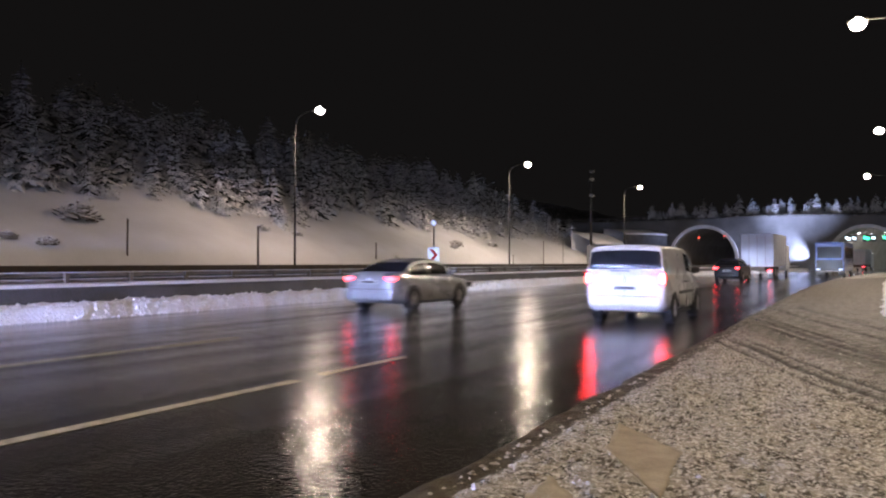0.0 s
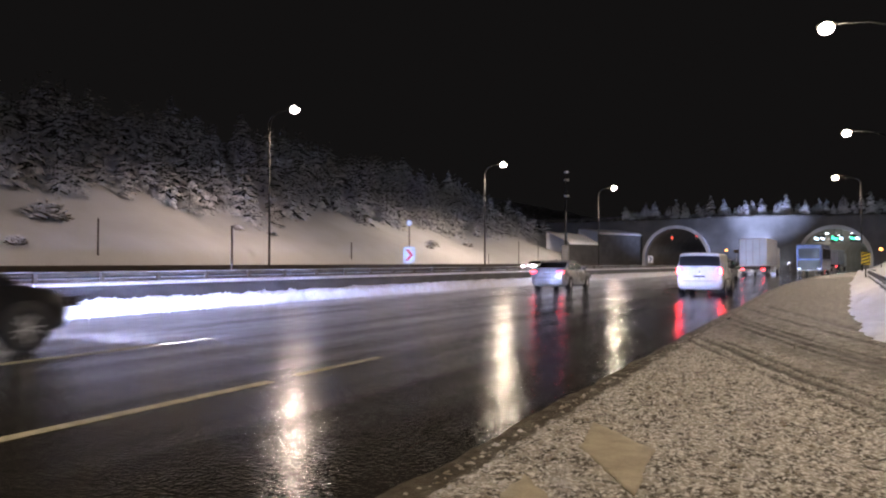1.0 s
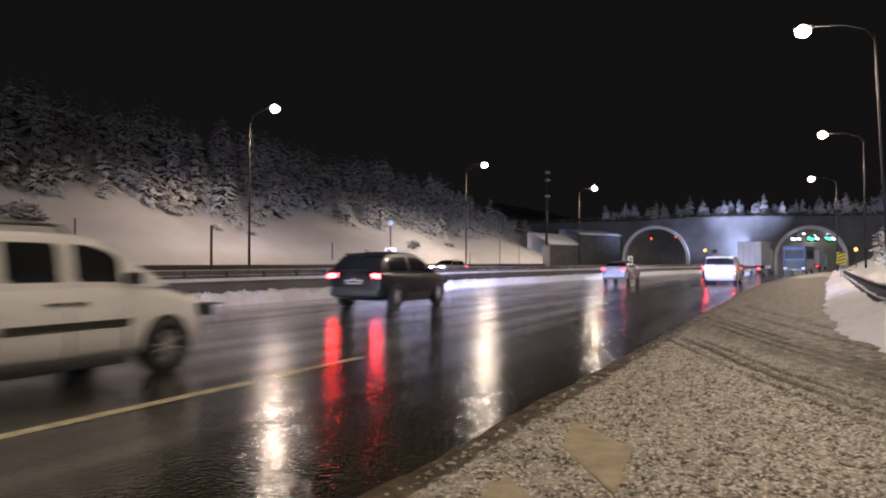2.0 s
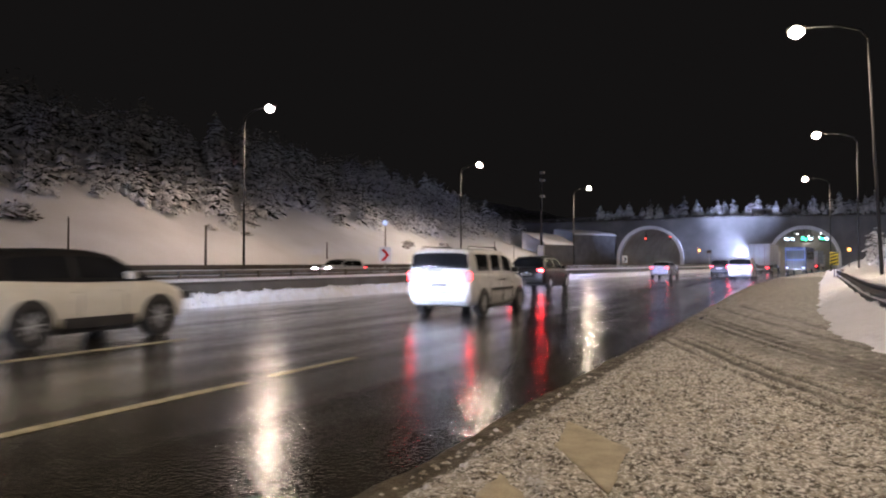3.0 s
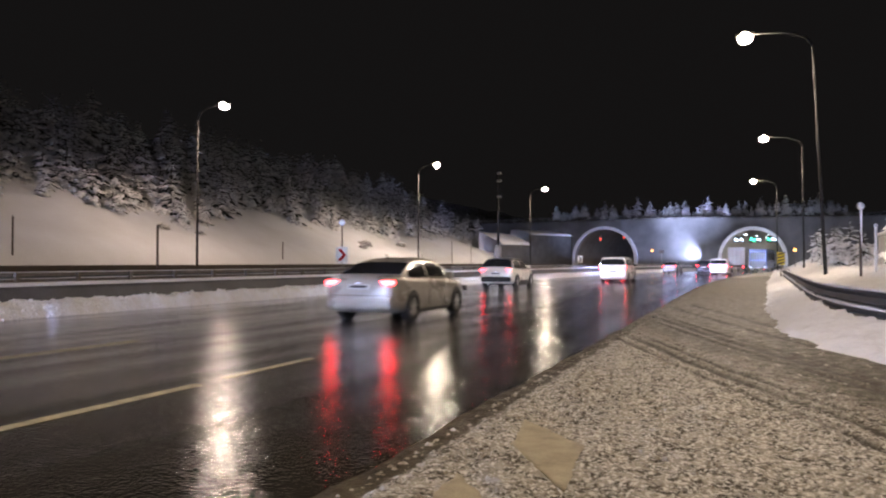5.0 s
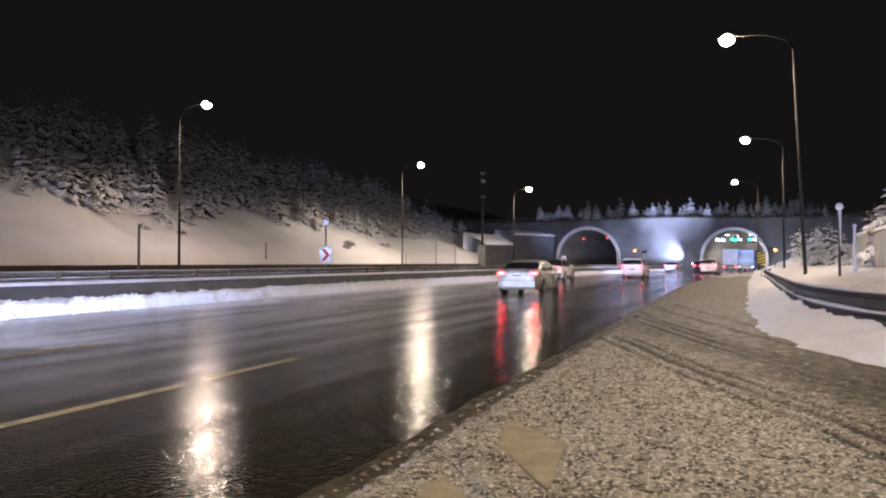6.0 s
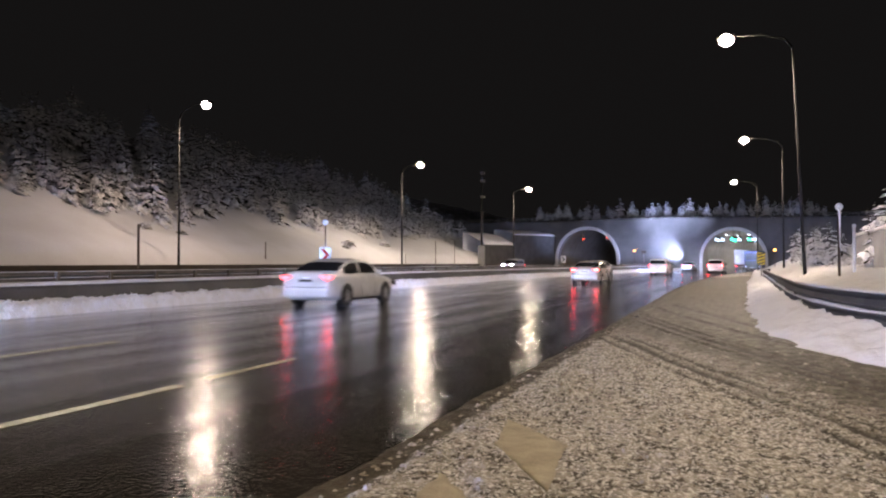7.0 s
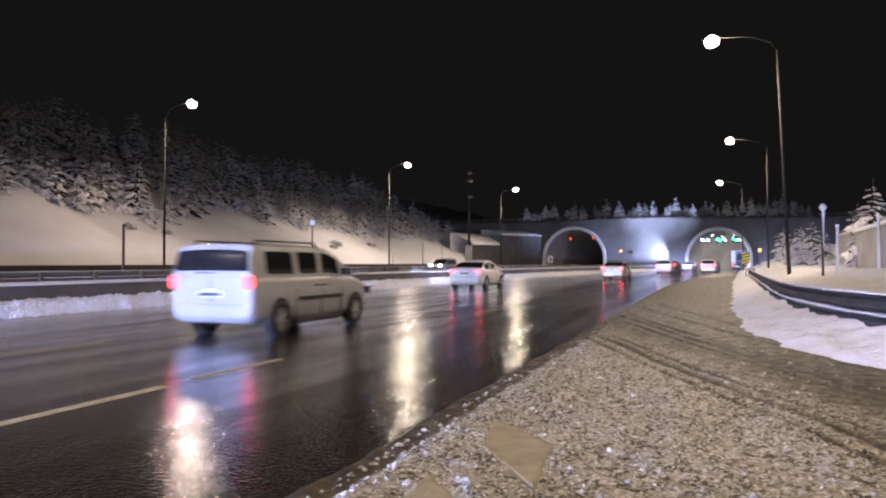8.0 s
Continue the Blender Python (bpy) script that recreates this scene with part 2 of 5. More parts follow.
def part(name, bm, material, parent=None, label="", smooth=False):
    me = bpy.data.meshes.new(name)
    bmesh.ops.recalc_face_normals(bm, faces=bm.faces)
    bm.to_mesh(me)
    bm.free()
    me.materials.append(material)
    if smooth:
        me.polygons.foreach_set("use_smooth", [True] * len(me.polygons))
    ob = new(name, me)
    ob.parent = parent
    return tagged(ob, label)


def shared(name, source, parent, m):
    """Another piece on the mesh of source."""
    ob = new(name, source.data)
    ob.parent, ob.matrix_basis = parent, m
    return ob


def empty(name, m=None):
    ob = new(name)
    ob.empty_display_size = 0.3
    if m is not None:
        ob.matrix_basis = m
    return ob


def box(bm, x0, y0, z0, x1, y1, z1, bevel=0.0, m=None):
    vs = [bm.verts.new(v) for v in ((x0, y0, z0), (x1, y0, z0), (x1, y1, z0), (x0, y1, z0), (x0, y0, z1), (x1, y0, z1), (x1, y1, z1), (x0, y1, z1))]
    fs = [bm.faces.new([vs[i] for i in f]) for f in ((3, 2, 1, 0), (4, 5, 6, 7), (0, 1, 5, 4), (1, 2, 6, 5), (2, 3, 7, 6), (3, 0, 4, 7))]
    if m is not None:
        bmesh.ops.transform(bm, matrix=m, verts=vs)
    if bevel:
        bmesh.ops.bevel(bm, geom=list({e for f in fs for e in f.edges}), offset=bevel, segments=2, affect="EDGES", profile=0.6)
    return bm


def tube(bm, pts, radii, sides=8, cap=True):
    """A round tube through pts."""
    rings = []
    for i, p in enumerate(pts):
        a, b = Vector(pts[max(0, i - 1)]), Vector(pts[min(len(pts) - 1, i + 1)])
        q = (b - a).to_track_quat("Z", "Y")
        r = radii[i] if isinstance(radii, (list, tuple)) else radii
        rings.append([bm.verts.new(Vector(p) + q @ Vector((r * math.cos(2 * math.pi * k / sides), r * math.sin(2 * math.pi * k / sides), 0))) for k in range(sides)])
    for r0, r1 in zip(rings, rings[1:]):
        for k in range(sides):
            bm.faces.new((r0[k], r0[(k + 1) % sides], r1[(k + 1) % sides], r1[k]))
    if cap:
        bm.faces.new(rings[0][::-1])
        bm.faces.new(rings[-1])
    return bm


def sweep(bm, pts, section, closed=True):
    """Sweeps a section of (across, up) along pts on the plan."""
    rings = []
    for i, p in enumerate(pts):
        a, b = Vector(pts[max(0, i - 1)]), Vector(pts[min(len(pts) - 1, i + 1)])
        d = (b - a).normalized()
        right = Vector((d.y, -d.x, 0)).normalized()
        rings.append([bm.verts.new(Vector(p) + right * s + Vector((0, 0, u))) for s, u in section])
    n = len(section)
    for r0, r1 in zip(rings, rings[1:]):
        for k in range(n if closed else n - 1):
            bm.faces.new((r0[k], r0[(k + 1) % n], r1[(k + 1) % n], r1[k]))
    if closed:
        bm.faces.new(rings[0])
        bm.faces.new(rings[-1][::-1])
    return bm


def steps(a, b, n):
    return [a + (b - a) * i / (n - 1) for i in range(n)]


def grid(xs, ys, height, name, material, attributes=(), smooth=True, shift=None):
    verts, values = [], [[] for _ in attributes]
    for y in ys:
        s = shift(y) if shift else 0.0
        for x in xs:
            verts.append((x + s, y, height(x, y)))
            for k, (_, f) in enumerate(attributes):
                values[k].append(f(x, y))
    n = len(xs)
    faces = [(j * n + i, j * n + i + 1, (j + 1) * n + i + 1, (j + 1) * n + i) for j in range(len(ys) - 1) for i in range(n - 1)]
    me = mesh_from(name, verts, faces, material, smooth)
    for k, (label, _) in enumerate(attributes):
        me.attributes.new(label, "FLOAT", "POINT").data.foreach_set("value", values[k])
    return new(name, me)


# ---------------------------------------------------------------- ground, roads
Y0, PORTAL, DEEP = -125.0, 137.0, 215.0
tagged(grid(steps(-900, 900, 19), steps(-900, 900, 19), lambda x, y: -0.12, "ground", SNOW), "snow-covered ground reaching into the dark distance", "ground", kind="structure")
ROAD_YS = steps(Y0, 31, 40) + steps(33, DEEP, 80)
road = grid([-15.9, -12, -8, -4, -1.9], ROAD_YS, lambda x, y: 0.0, "road", ASPHALT, shift=bend)
tagged(road, "wet dark asphalt carriageway with mirror-like water film", "road", kind="structure")
road_far = grid([-35.5, -30, -25, -18.6], ROAD_YS, lambda x, y: 0.0, "road_oncoming", ASPHALT, shift=bend)
tagged(road_far, "wet asphalt carriageway for oncoming traffic", "road", kind="structure")


def line_strip(name, x, y0, y1, width, label):
    bm = bmesh.new()
    ys = steps(y0, y1, max(2, int((y1 - y0) / 3) + 1))
    left = [bm.verts.new((x - width / 2 + bend(y), y, 0.004)) for y in ys]
    right = [bm.verts.new((x + width / 2 + bend(y), y, 0.004)) for y in ys]
    for i in range(len(ys) - 1):
        bm.faces.new((left[i], right[i], right[i + 1], left[i + 1]))
    ob = part(name, bm, PAINT_LINE)
    return tagged(ob, label, "road marking", group="lane marking dashes", kind="structure")


for x, offset in ((-5.47, 2.6), (-9.5, 3.5)):
    for k in range(-3, 1):
        a = offset + k * 12.0
        if k == 0 and x > -6:
            # a stretch of this dash is worn away
            line_strip("lane_dash", x, a, 6.35, 0.16, "worn yellowish-white lane dash on wet asphalt")
            line_strip("lane_dash", x - 0.04, 6.85, 8.7, 0.13, "short remnant of a worn lane dash on wet asphalt")
            continue
        line_strip("lane_dash", x, a, a + 6.0, 0.16 if x > -6 else 0.21, "worn yellowish-white lane dash on wet asphalt")

# slush verge under the camera
RUTS = ((3.10, 0.045), (3.38, 0.085), (3.62, 0.045), (4.58, 0.05), (4.86, 0.085), (5.12, 0.045), (5.95, 0.07), (6.7, 0.09))


def across(x, y):
    return 0.92 * x + 0.39 * y - 0.006 * (y - 9.0) ** 2 * (1 if y > 9 else 0.35) + 0.05 * fbm(x * 0.5, y * 0.5, 3.0, 2)


def rut(x, y):
    q = across(x, y)
    if x < -2.0 or y > 24:
        return 0.0
    return max(math.exp(-((q - c) / w) ** 2) * min(1.0, max(0.0, 0.9 + 0.9 * fbm(x * 0.5, y * 0.5, 9.0 + c, 2))) for c, w in RUTS)


def sand(x, y):
    """1 on the driven sandy part and along the road's edge, 0 on the lumpy slush."""
    q = across(x, y)
    drive = min(1.0, max(0.0, (q - 3.2 + 0.35 * fbm(x * 0.8, y * 0.8, 14.0, 3)) / 1.1))
    edge = min(1.0, max(0.0, (-1.90 - x + 0.07 * fbm(x * 2, y * 2, 1.0, 3)) / 0.09))
    return max(0.9 * drive, edge)


PATCHES = (((-1.65, 5.84), (-1.03, 5.15), (-0.93, 4.09), (-1.52, 5.02)), ((-1.62, 4.2), (-1.15, 3.6), (-1.0, 2.8), (-1.58, 3.45)))


def near_patch(x, y):
    """1 well inside a painted patch, 0 outside."""
    best = 0.0
    for pts in PATCHES:
        d = min(((b[1] - a[1]) * (x - a[0]) - (b[0] - a[0]) * (y - a[1])) / math.dist(a, b) for a, b in zip(pts, pts[1:] + pts[:1]))
        best = max(best, min(1.0, max(0.0, (d + 0.02) / 0.06)))
    return best


def slush_height(x, y):
    s = max(sand(x, y), near_patch(x, y))
    z = 0.012
    if s < 1:
        z += (1 - s) * (0.030 * (0.5 + 0.5 * fbm(x * 13, y * 13, 0.0, 3)) + 0.022 * abs(fbm(x * 26, y * 26, 4.0, 2)) + 0.02 * fbm(x * 2, y * 2, 5.0, 2))
    if s > 0:
        z += s * (0.004 * fbm(x * 9, y * 9, 2.0, 3) + 0.012 * fbm(across(x, y) * 7, y * 0.8, 6.0, 3))
    edge = min(1.0, max(0.0, (x + 2.30 + 0.05 * fbm(x, y * 1.1, 7.0, 3)) / 0.10))
    return -0.03 + edge * (z + 0.03) - 0.03 * rut(x, y) * min(1, edge)


xs = [-2.38 + 0.024 * i for i in range(153)] + [1.3 + 0.06 * i for i in range(40)] + [3.8, 4.5, 6.0, 9.0]
ys = [-125, -60, -25, -10, -4, 0, 1.5] + [2.6 + 0.026 * i for i in range(230)] + [8.6 + 0.06 * i for i in range(150)] + [17.6 + 0.3 * i for i in range(140)] + [61, 66, 72, 80, 90, 100, 112, 125, 136.5]
verge = grid(xs, ys, slush_height, "verge", SLUSH, (("sand", sand), ("wet", lambda x, y: min(1.0, 1.1 * max(0.0, rut(x, y))))), shift=bend)
tagged(verge, "brown rutted slush and dirty snow on the road's verge", "verge", kind="structure")


LUMP = [Vector(v) for v in ((1, 0, 0), (-1, 0, 0), (0, 1, 0), (0, -1, 0), (0, 0, 1), (0.6, 0.6, 0.5), (-0.6, 0.55, 0.5), (-0.6, -0.6, 0.45), (0.55, -0.6, 0.5))]
LUMP_FACES = ((0, 5, 8), (0, 2, 5), (2, 6, 5), (2, 1, 6), (1, 7, 6), (1, 3, 7), (3, 8, 7), (3, 0, 8), (4, 5, 6), (4, 6, 7), (4, 7, 8), (4, 8, 5))


def chunk_cloud():
    """Loose lumps of ice and frozen slush, scattered over the verge."""
    r = random.Random(21)
    vs, fs = [], []
    made = 0
    while made < 7000:
        y = 2.8 + 13 * r.random() ** 1.8
        x = -2.1 + 4.5 * r.random() ** (1.4 if r.random() < 0.7 else 3.0)
        if sand(x, y) > 0.6 and r.random() < 0.85 or near_patch(x, y) > 0.2 or rut(x, y) > 0.5:
            continue
        made += 1
        size = 0.006 + 0.026 * r.random() ** 3.2
        z = slush_height(x, y) - size * 0.25
        b = len(vs)
        turn = Matrix.Rotation(r.uniform(0, 6.3), 3, "Z")
        vs.extend(turn @ Vector((v.x * size * r.uniform(0.7, 1.4), v.y * size * r.uniform(0.7, 1.4), v.z * size * r.uniform(0.6, 1.1))) + Vector((x, y, z)) for v in LUMP)
        fs.extend(tuple(b + k for k in t) for t in LUMP_FACES)
    return mesh_from("slush_lumps", vs, fs, ICE)


tagged(new("slush_lumps", chunk_cloud()), "loose lumps of dirty ice scattered over the slush", "ice lumps", kind="stuff")

# ---------------------------------------------------------------- snow forms
def hill(x, y):
    """The snow slope beside the oncoming carriageway, higher up the wooded hillside."""
    w = max(0.0, -37.5 - x)
    v = min(w, 29.0)
    z = 2.1 * (1 - math.exp(-w / 0.9)) + 0.37 * v + 0.004 * v * v + 0.06 * max(0.0, w - 29.0) + min(1.0, w / 6) * (0.7 * fbm(x * 0.06, y * 0.06, 0, 3) + 0.12 * fbm(x * 0.5, y * 0.5, 4, 3))
    return z


def back_hill(x, y):
    w = max(0.0, y - PORTAL - 0.6)
    return 8.9 + 0.42 * min(w, 3.0) + 0.02 * max(0.0, w - 3.0) + min(1.0, w / 3) * (0.8 * fbm(x * 0.07, y * 0.07, 8, 3))


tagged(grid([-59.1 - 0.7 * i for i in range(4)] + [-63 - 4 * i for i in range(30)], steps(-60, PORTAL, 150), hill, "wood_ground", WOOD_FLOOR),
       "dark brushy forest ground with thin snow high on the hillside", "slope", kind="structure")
tagged(grid([-37.4 - 0.7 * i for i in range(32)], steps(-60, PORTAL, 150), hill, "snow_slope", SNOW),
       "smooth snow-covered embankment rising to a dark wood", "slope", kind="structure")
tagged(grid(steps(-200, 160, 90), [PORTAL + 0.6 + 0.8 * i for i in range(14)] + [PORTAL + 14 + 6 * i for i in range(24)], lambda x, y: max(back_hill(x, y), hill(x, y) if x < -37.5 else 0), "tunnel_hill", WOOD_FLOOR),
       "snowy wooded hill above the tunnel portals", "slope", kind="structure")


def bank(name, xs, ys, height, label, material, shift=bend):
    ob = grid(xs, ys, height, name, material, shift=shift)
    return tagged(ob, label, "snow bank", kind="structure")


def median_bank(x, y):
    """A steep ragged face towards the road, a flatter top behind."""
    face = -15.72 + 0.12 * fbm(y * 0.7, 3.0, 2, 3) + 0.05 * fbm(y * 2.6, 1.0, 2, 3)
    rise = min(1.0, max(0.0, (face - x) / 0.16)) ** 0.7
    back = min(1.0, max(0.0, (x + 17.3) / 0.5))
    return -0.06 + min(rise, back) * (0.40 + 0.07 * fbm(x * 1.3, y * 1.3, 2, 3) + 0.07 * fbm(x * 4.6, y * 4.6, 6, 4))


bank("median_snow_bank", [-17.35 + 0.15 * i for i in range(9)] + [-16.08 + 0.045 * i for i in range(15)], [-60, -30, -10] + [0.11 * i for i in range(363)] + [40 + 0.5 * i for i in range(190)], median_bank,
     "ploughed lumpy snow bank along the wet road", SNOW_DIRTY)


def bank_lumps():
    """Broken lumps of ploughed snow along the face of the median bank."""
    r = random.Random(8)
    vs, fs = [], []
    for _ in range(5200):
        y = 4 + 62 * r.random() ** 1.5
        x = -15.62 - 0.75 * r.random() ** 1.6
        size = 0.022 + 0.055 * r.random() ** 2.0
        z = max(-0.02, median_bank(x, y)) + size * r.uniform(-0.55, 0.05)
        b = len(vs)
        turn = Matrix.Rotation(r.uniform(0, 6.3), 3, "Z") @ Matrix.Rotation(r.uniform(-0.6, 0.6), 3, "X")
        vs.extend(turn @ Vector((v.x * size * r.uniform(0.7, 1.3), v.y * size * r.uniform(0.7, 1.3), v.z * size * r.uniform(0.7, 1.2))) + Vector((x + bend(y), y, z)) for v in LUMP)
        fs.extend(tuple(b + k for k in t) for t in LUMP_FACES)
    return mesh_from("bank_lumps", vs, fs, SNOW_DIRTY)


tagged(new("bank_lumps", bank_lumps()), "broken lumps of ploughed snow along the median bank", "snow lumps", kind="stuff")


BANK_EDGE = ((-40, 6.0), (0, 5.2), (6, 4.2), (9, 2.75), (10.3, 2.07), (11.2, 1.6), (12.8, 1.08), (15.7, 0.68), (20, 0.62), (25, 0.73), (38, 1.15), (52, 1.6), (140, 5.5))
RAIL_LINE = ((-8, 14.0), (0, 9.0), (6, 5.6), (9.0, 4.1), (11, 3.25), (12.85, 2.61), (14.2, 2.23), (16.8, 1.86), (20, 1.78), (24, 1.83), (34, 2.15), (48, 2.6), (62, 3.0), (140, 7.0))


def lies(rows, y):
    k = next((i for i in range(len(rows) - 2) if rows[i + 1][0] >= y), len(rows) - 2)
    (a, u), (b, v) = rows[k], rows[k + 1]
    return u + (v - u) * (y - a) / (b - a)


def right_bank(x, y):
    """Snow rising from the verge to the rail, and a higher shelf behind it."""
    edge, rail = lies(BANK_EDGE, y), lies(RAIL_LINE, y)
    w = x - edge - 0.15 * fbm(x * 0.9, y * 0.6, 3, 3) - 0.10 * fbm(x * 3, y * 2.2, 8, 3)
    f = min(1.0, max(0.0, w) / max(0.4, rail - edge))
    h = 0.40 * f ** 0.62
    behind = max(0.0, x - rail - 0.1)
    rough = 0.07 * fbm(x * 1.4, y * 1.4, 5, 3) + 0.06 * fbm(x * 3.4, y * 3.4, 2, 3)
    return -0.04 + h + min(1.0, 0.40 * behind) * 0.72 + rough * min(1.0, max(0.0, w) / 0.3) + max(0, x - 7.5) * 0.25


bank("roadside_snow_bank", [0.2 + 0.085 * i for i in range(60)] + [5.4 + 0.5 * i for i in range(60)], [-40, -20, -8] + [0.25 * i for i in range(30)] + [7.5 + 0.12 * i for i in range(200)] + [31.5 + 0.4 * i for i in range(71)] + [60 + 1.6 * i for i in range(49)], right_bank,
     "clean snow bank swept against the roadside guard rail", SNOW, shift=lambda y: 0.0)


# ---------------------------------------------------------------- rails and barriers
W_BEAM = [(-0.02, -0.155), (0.03, -0.14), (0.03, -0.09), (-0.03, -0.045), (-0.03, 0.045), (0.03, 0.09), (0.03, 0.14), (-0.02, 0.155),
          (-0.03, 0.15), (0.02, 0.13), (0.02, 0.095), (-0.04, 0.05), (-0.04, -0.05), (0.02, -0.095), (0.02, -0.13), (-0.03, -0.15)]


def guard_rail(label, path, heights, post_pitch, top, material, snow=True, slim=1.0, back=-0.1):
    rail = empty("guard_rail")
    for z in heights:
        part("beam", sweep(bmesh.new(), [(x, y, z) for x, y in path], [(a, b * slim) for a, b in W_BEAM]), material, rail)
    for z in heights if snow else ():
        bm = sweep(bmesh.new(), [(x, y, z + 0.155 * slim) for x, y in path], [(-0.05, 0), (0.05, 0), (0.045, 0.035 * slim), (0, 0.055 * slim), (-0.045, 0.035 * slim)])
        for v in bm.verts:
            if v.co.z > z + 0.155 * slim + 0.01:
                v.co.z += 0.04 * slim * fbm(v.co.x, v.co.y * 1.7, 1 + z, 3)
        part("snow_cap", bm, SNOW, rail, "snow lying on the beam", smooth=True)
    post = None
    travelled, last = 0.0, path[0]
    for p in path:
        travelled += math.dist(p, last)
        last = p
        if post is None or travelled >= post_pitch:
            travelled = 0.0
            if post is None:
                post = part("post", box(bmesh.new(), -0.05, -0.06, 0, 0.05, 0.06, top, 0.008), material, rail)
                post.matrix_basis = pose(p[0] + back, p[1], 0)
            else:
                shared("post", post, rail, pose(p[0] + back, p[1], 0))
    return tagged(rail, label, "guard rail")


def strip_height(x, y):
    c = math.exp(-((x + 19.75) / 0.8) ** 4)
    return -0.05 + c * (0.50 + 0.08 * fbm(x * 1.1, y * 0.8, 5, 3))


bank("median_snow_strip", [-20.9 + 0.16 * i for i in range(15)], [-60, -30] + [-10 + 0.6 * i for i in range(240)], strip_height, "snow heaped behind the median guard rail", SNOW)
barrier_path = [(-17.7 + bend(y), y, 0) for y in steps(-60, 136, 100)]
barrier = part("median_barrier", sweep(bmesh.new(), barrier_path, [(-0.30, 0), (0.30, 0), (0.22, 0.25), (0.12, 0.60), (0.12, 0.72), (-0.12, 0.72), (-0.12, 0.6), (-0.22, 0.25)]), CONCRETE_DARK)
tagged(barrier, "dark wet concrete median barrier", "barrier", kind="structure")
cap = part("snow_cap", sweep(bmesh.new(), [(p[0], p[1], 0.724) for p in barrier_path], [(-0.15, -0.02), (0.16, -0.03), (0.13, 0.05), (-0.09, 0.07)]), SNOW, barrier, "thin snow on the barrier")
guard_rail("double steel median guard rail dusted with snow", [(-18.35 + bend(y), y) for y in steps(-58, 134, 97)], (0.82, 1.00), 1.9, 1.04, RAIL_MID, slim=0.34, back=0.08)
guard_rail("rusty steel guard rail behind the median barrier", [(-19.0 + bend(y), y) for y in steps(-57, 133, 96)], (0.76, 0.93), 1.9, 1.0, RAIL_DARK, snow=False, slim=0.36, back=-0.08)
far = empty("guard_rail")
far_path = [(-36.6 + bend(y), y, 0) for y in steps(-58, 128, 94)]
part("beam", sweep(bmesh.new(), [(x, y, 1.0) for x, y, _ in far_path], [(-0.08, -0.17), (0.08, -0.17), (0.08, 0.17), (-0.08, 0.17)]), STEEL_DARK, far)
post0 = None
for x, y, _ in far_path[::1]:
    if post0 is None:
        post0 = part("post", box(bmesh.new(), -0.05, -0.06, 0, 0.05, 0.06, 0.9, 0.008), STEEL_DARK, far)
        post0.matrix_basis = pose(x, y, 0)
    else:
        shared("post", post0, far, pose(x, y, 0))
tagged(far, "dark box-beam guard rail at the foot of the snow slope", "guard rail")
right_path = [(lies(RAIL_LINE, y), y) for y in steps(5.0, 58.0, 54)] + [(3.1, 59.5), (3.5, 60.8)]
guard_rail("dark roadside guard rail half buried in snow", right_path, (0.34, 0.67), 2.9, 0.8, RAIL_DARK, back=0.13)


# ---------------------------------------------------------------- street lamps
BULB_W = glow("lamp_bowl_glow", (1.0, 0.84, 0.62), 210.0)
BULB_P = glow("lamp_bowl_glow_pinkish", (1.0, 0.83, 0.80), 36.0)


def street_lamp(x, y, z, side, height, reach, bulb, colour, label, watts, lean=0.0):
    """A tapered pole with an upswept arm to one side, and its luminaire."""
    m = pose(x, y, z, 0, side * lean, 0)
    lamp = empty("street_lamp", m)
    part("pole", tube(bmesh.new(), [(0, 0, -0.9), (0, 0, height - 0.9)], [0.095, 0.05], 10), POLE_M, lamp, smooth=True)
    part("base_plate", box(bmesh.new(), -0.2, -0.2, -0.02, 0.2, 0.2, 0.03, 0.01), POLE_M, lamp)
    part("arm", tube(bmesh.new(), [(0, 0, height - 0.9), (side * 0.1 * reach, 0, height - 0.45), (side * 0.4 * reach, 0, height - 0.1), (side * 0.85 * reach, 0, height + 0.06)], [0.06, 0.055, 0.045, 0.04], 8), POLE_M, lamp, smooth=True)
    head = part("luminaire", box(bmesh.new(), side * reach - 0.46, -0.2, height, side * reach + 0.46, 0.2, height + 0.16, 0.06), POLE_M, lamp)
    # bowl is larger than a real one: the lamp's glare is built into its size
    bm = bmesh.new()
    bmesh.ops.create_uvsphere(bm, u_segments=32, v_segments=18, radius=1.0, matrix=Matrix.LocRotScale((side * reach, 0, height - 0.08), None, (0.35, 0.33, 0.29)))
    part("bowl", bm, bulb, head, "glowing lamp bowl, oversized to stand for its glare", smooth=True)
    tagged(lamp, label, "street lamp", group="street lamps along the motorway")
    light = bpy.data.lights.new("lamp_light", "SPOT")
    light.shadow_soft_size, light.energy, light.color, light.spot_size, light.spot_blend = 0.26, watts, colour, radians(172), 0.45
    new("lamp_light", light).matrix_basis = Matrix.Translation(m @ Vector((side * reach, 0, height - 0.62)))
    return lamp


RIGHT_LAMPS = ((-28.0, 4.0, 12.3, 3.0, 2.0), (6.0, 4.0, 12.3, 3.0, 2.0), (39.5, 3.85, 12.55, 3.0, 2.4), (73.6, 5.4, 12.6, 3.2, 0.3), (108.8, 4.75, 12.3, 2.9, 0.3))
for y, x, height, reach, lean in RIGHT_LAMPS:
    street_lamp(x, y, 0.3, -1, height, reach, BULB_W, WARM, "tall street lamp lit warm white behind the guard rail", LAMP_W * (0.5 if y < 20 else 1.0), lean)
LEFT_LAMPS = ((-26.0, -37.4, 11.9), (9.0, -37.4, 11.9), (43.0, -37.2, 11.95), (79.0, -35.4, 12.0), (108.5, -29.8, 11.7))
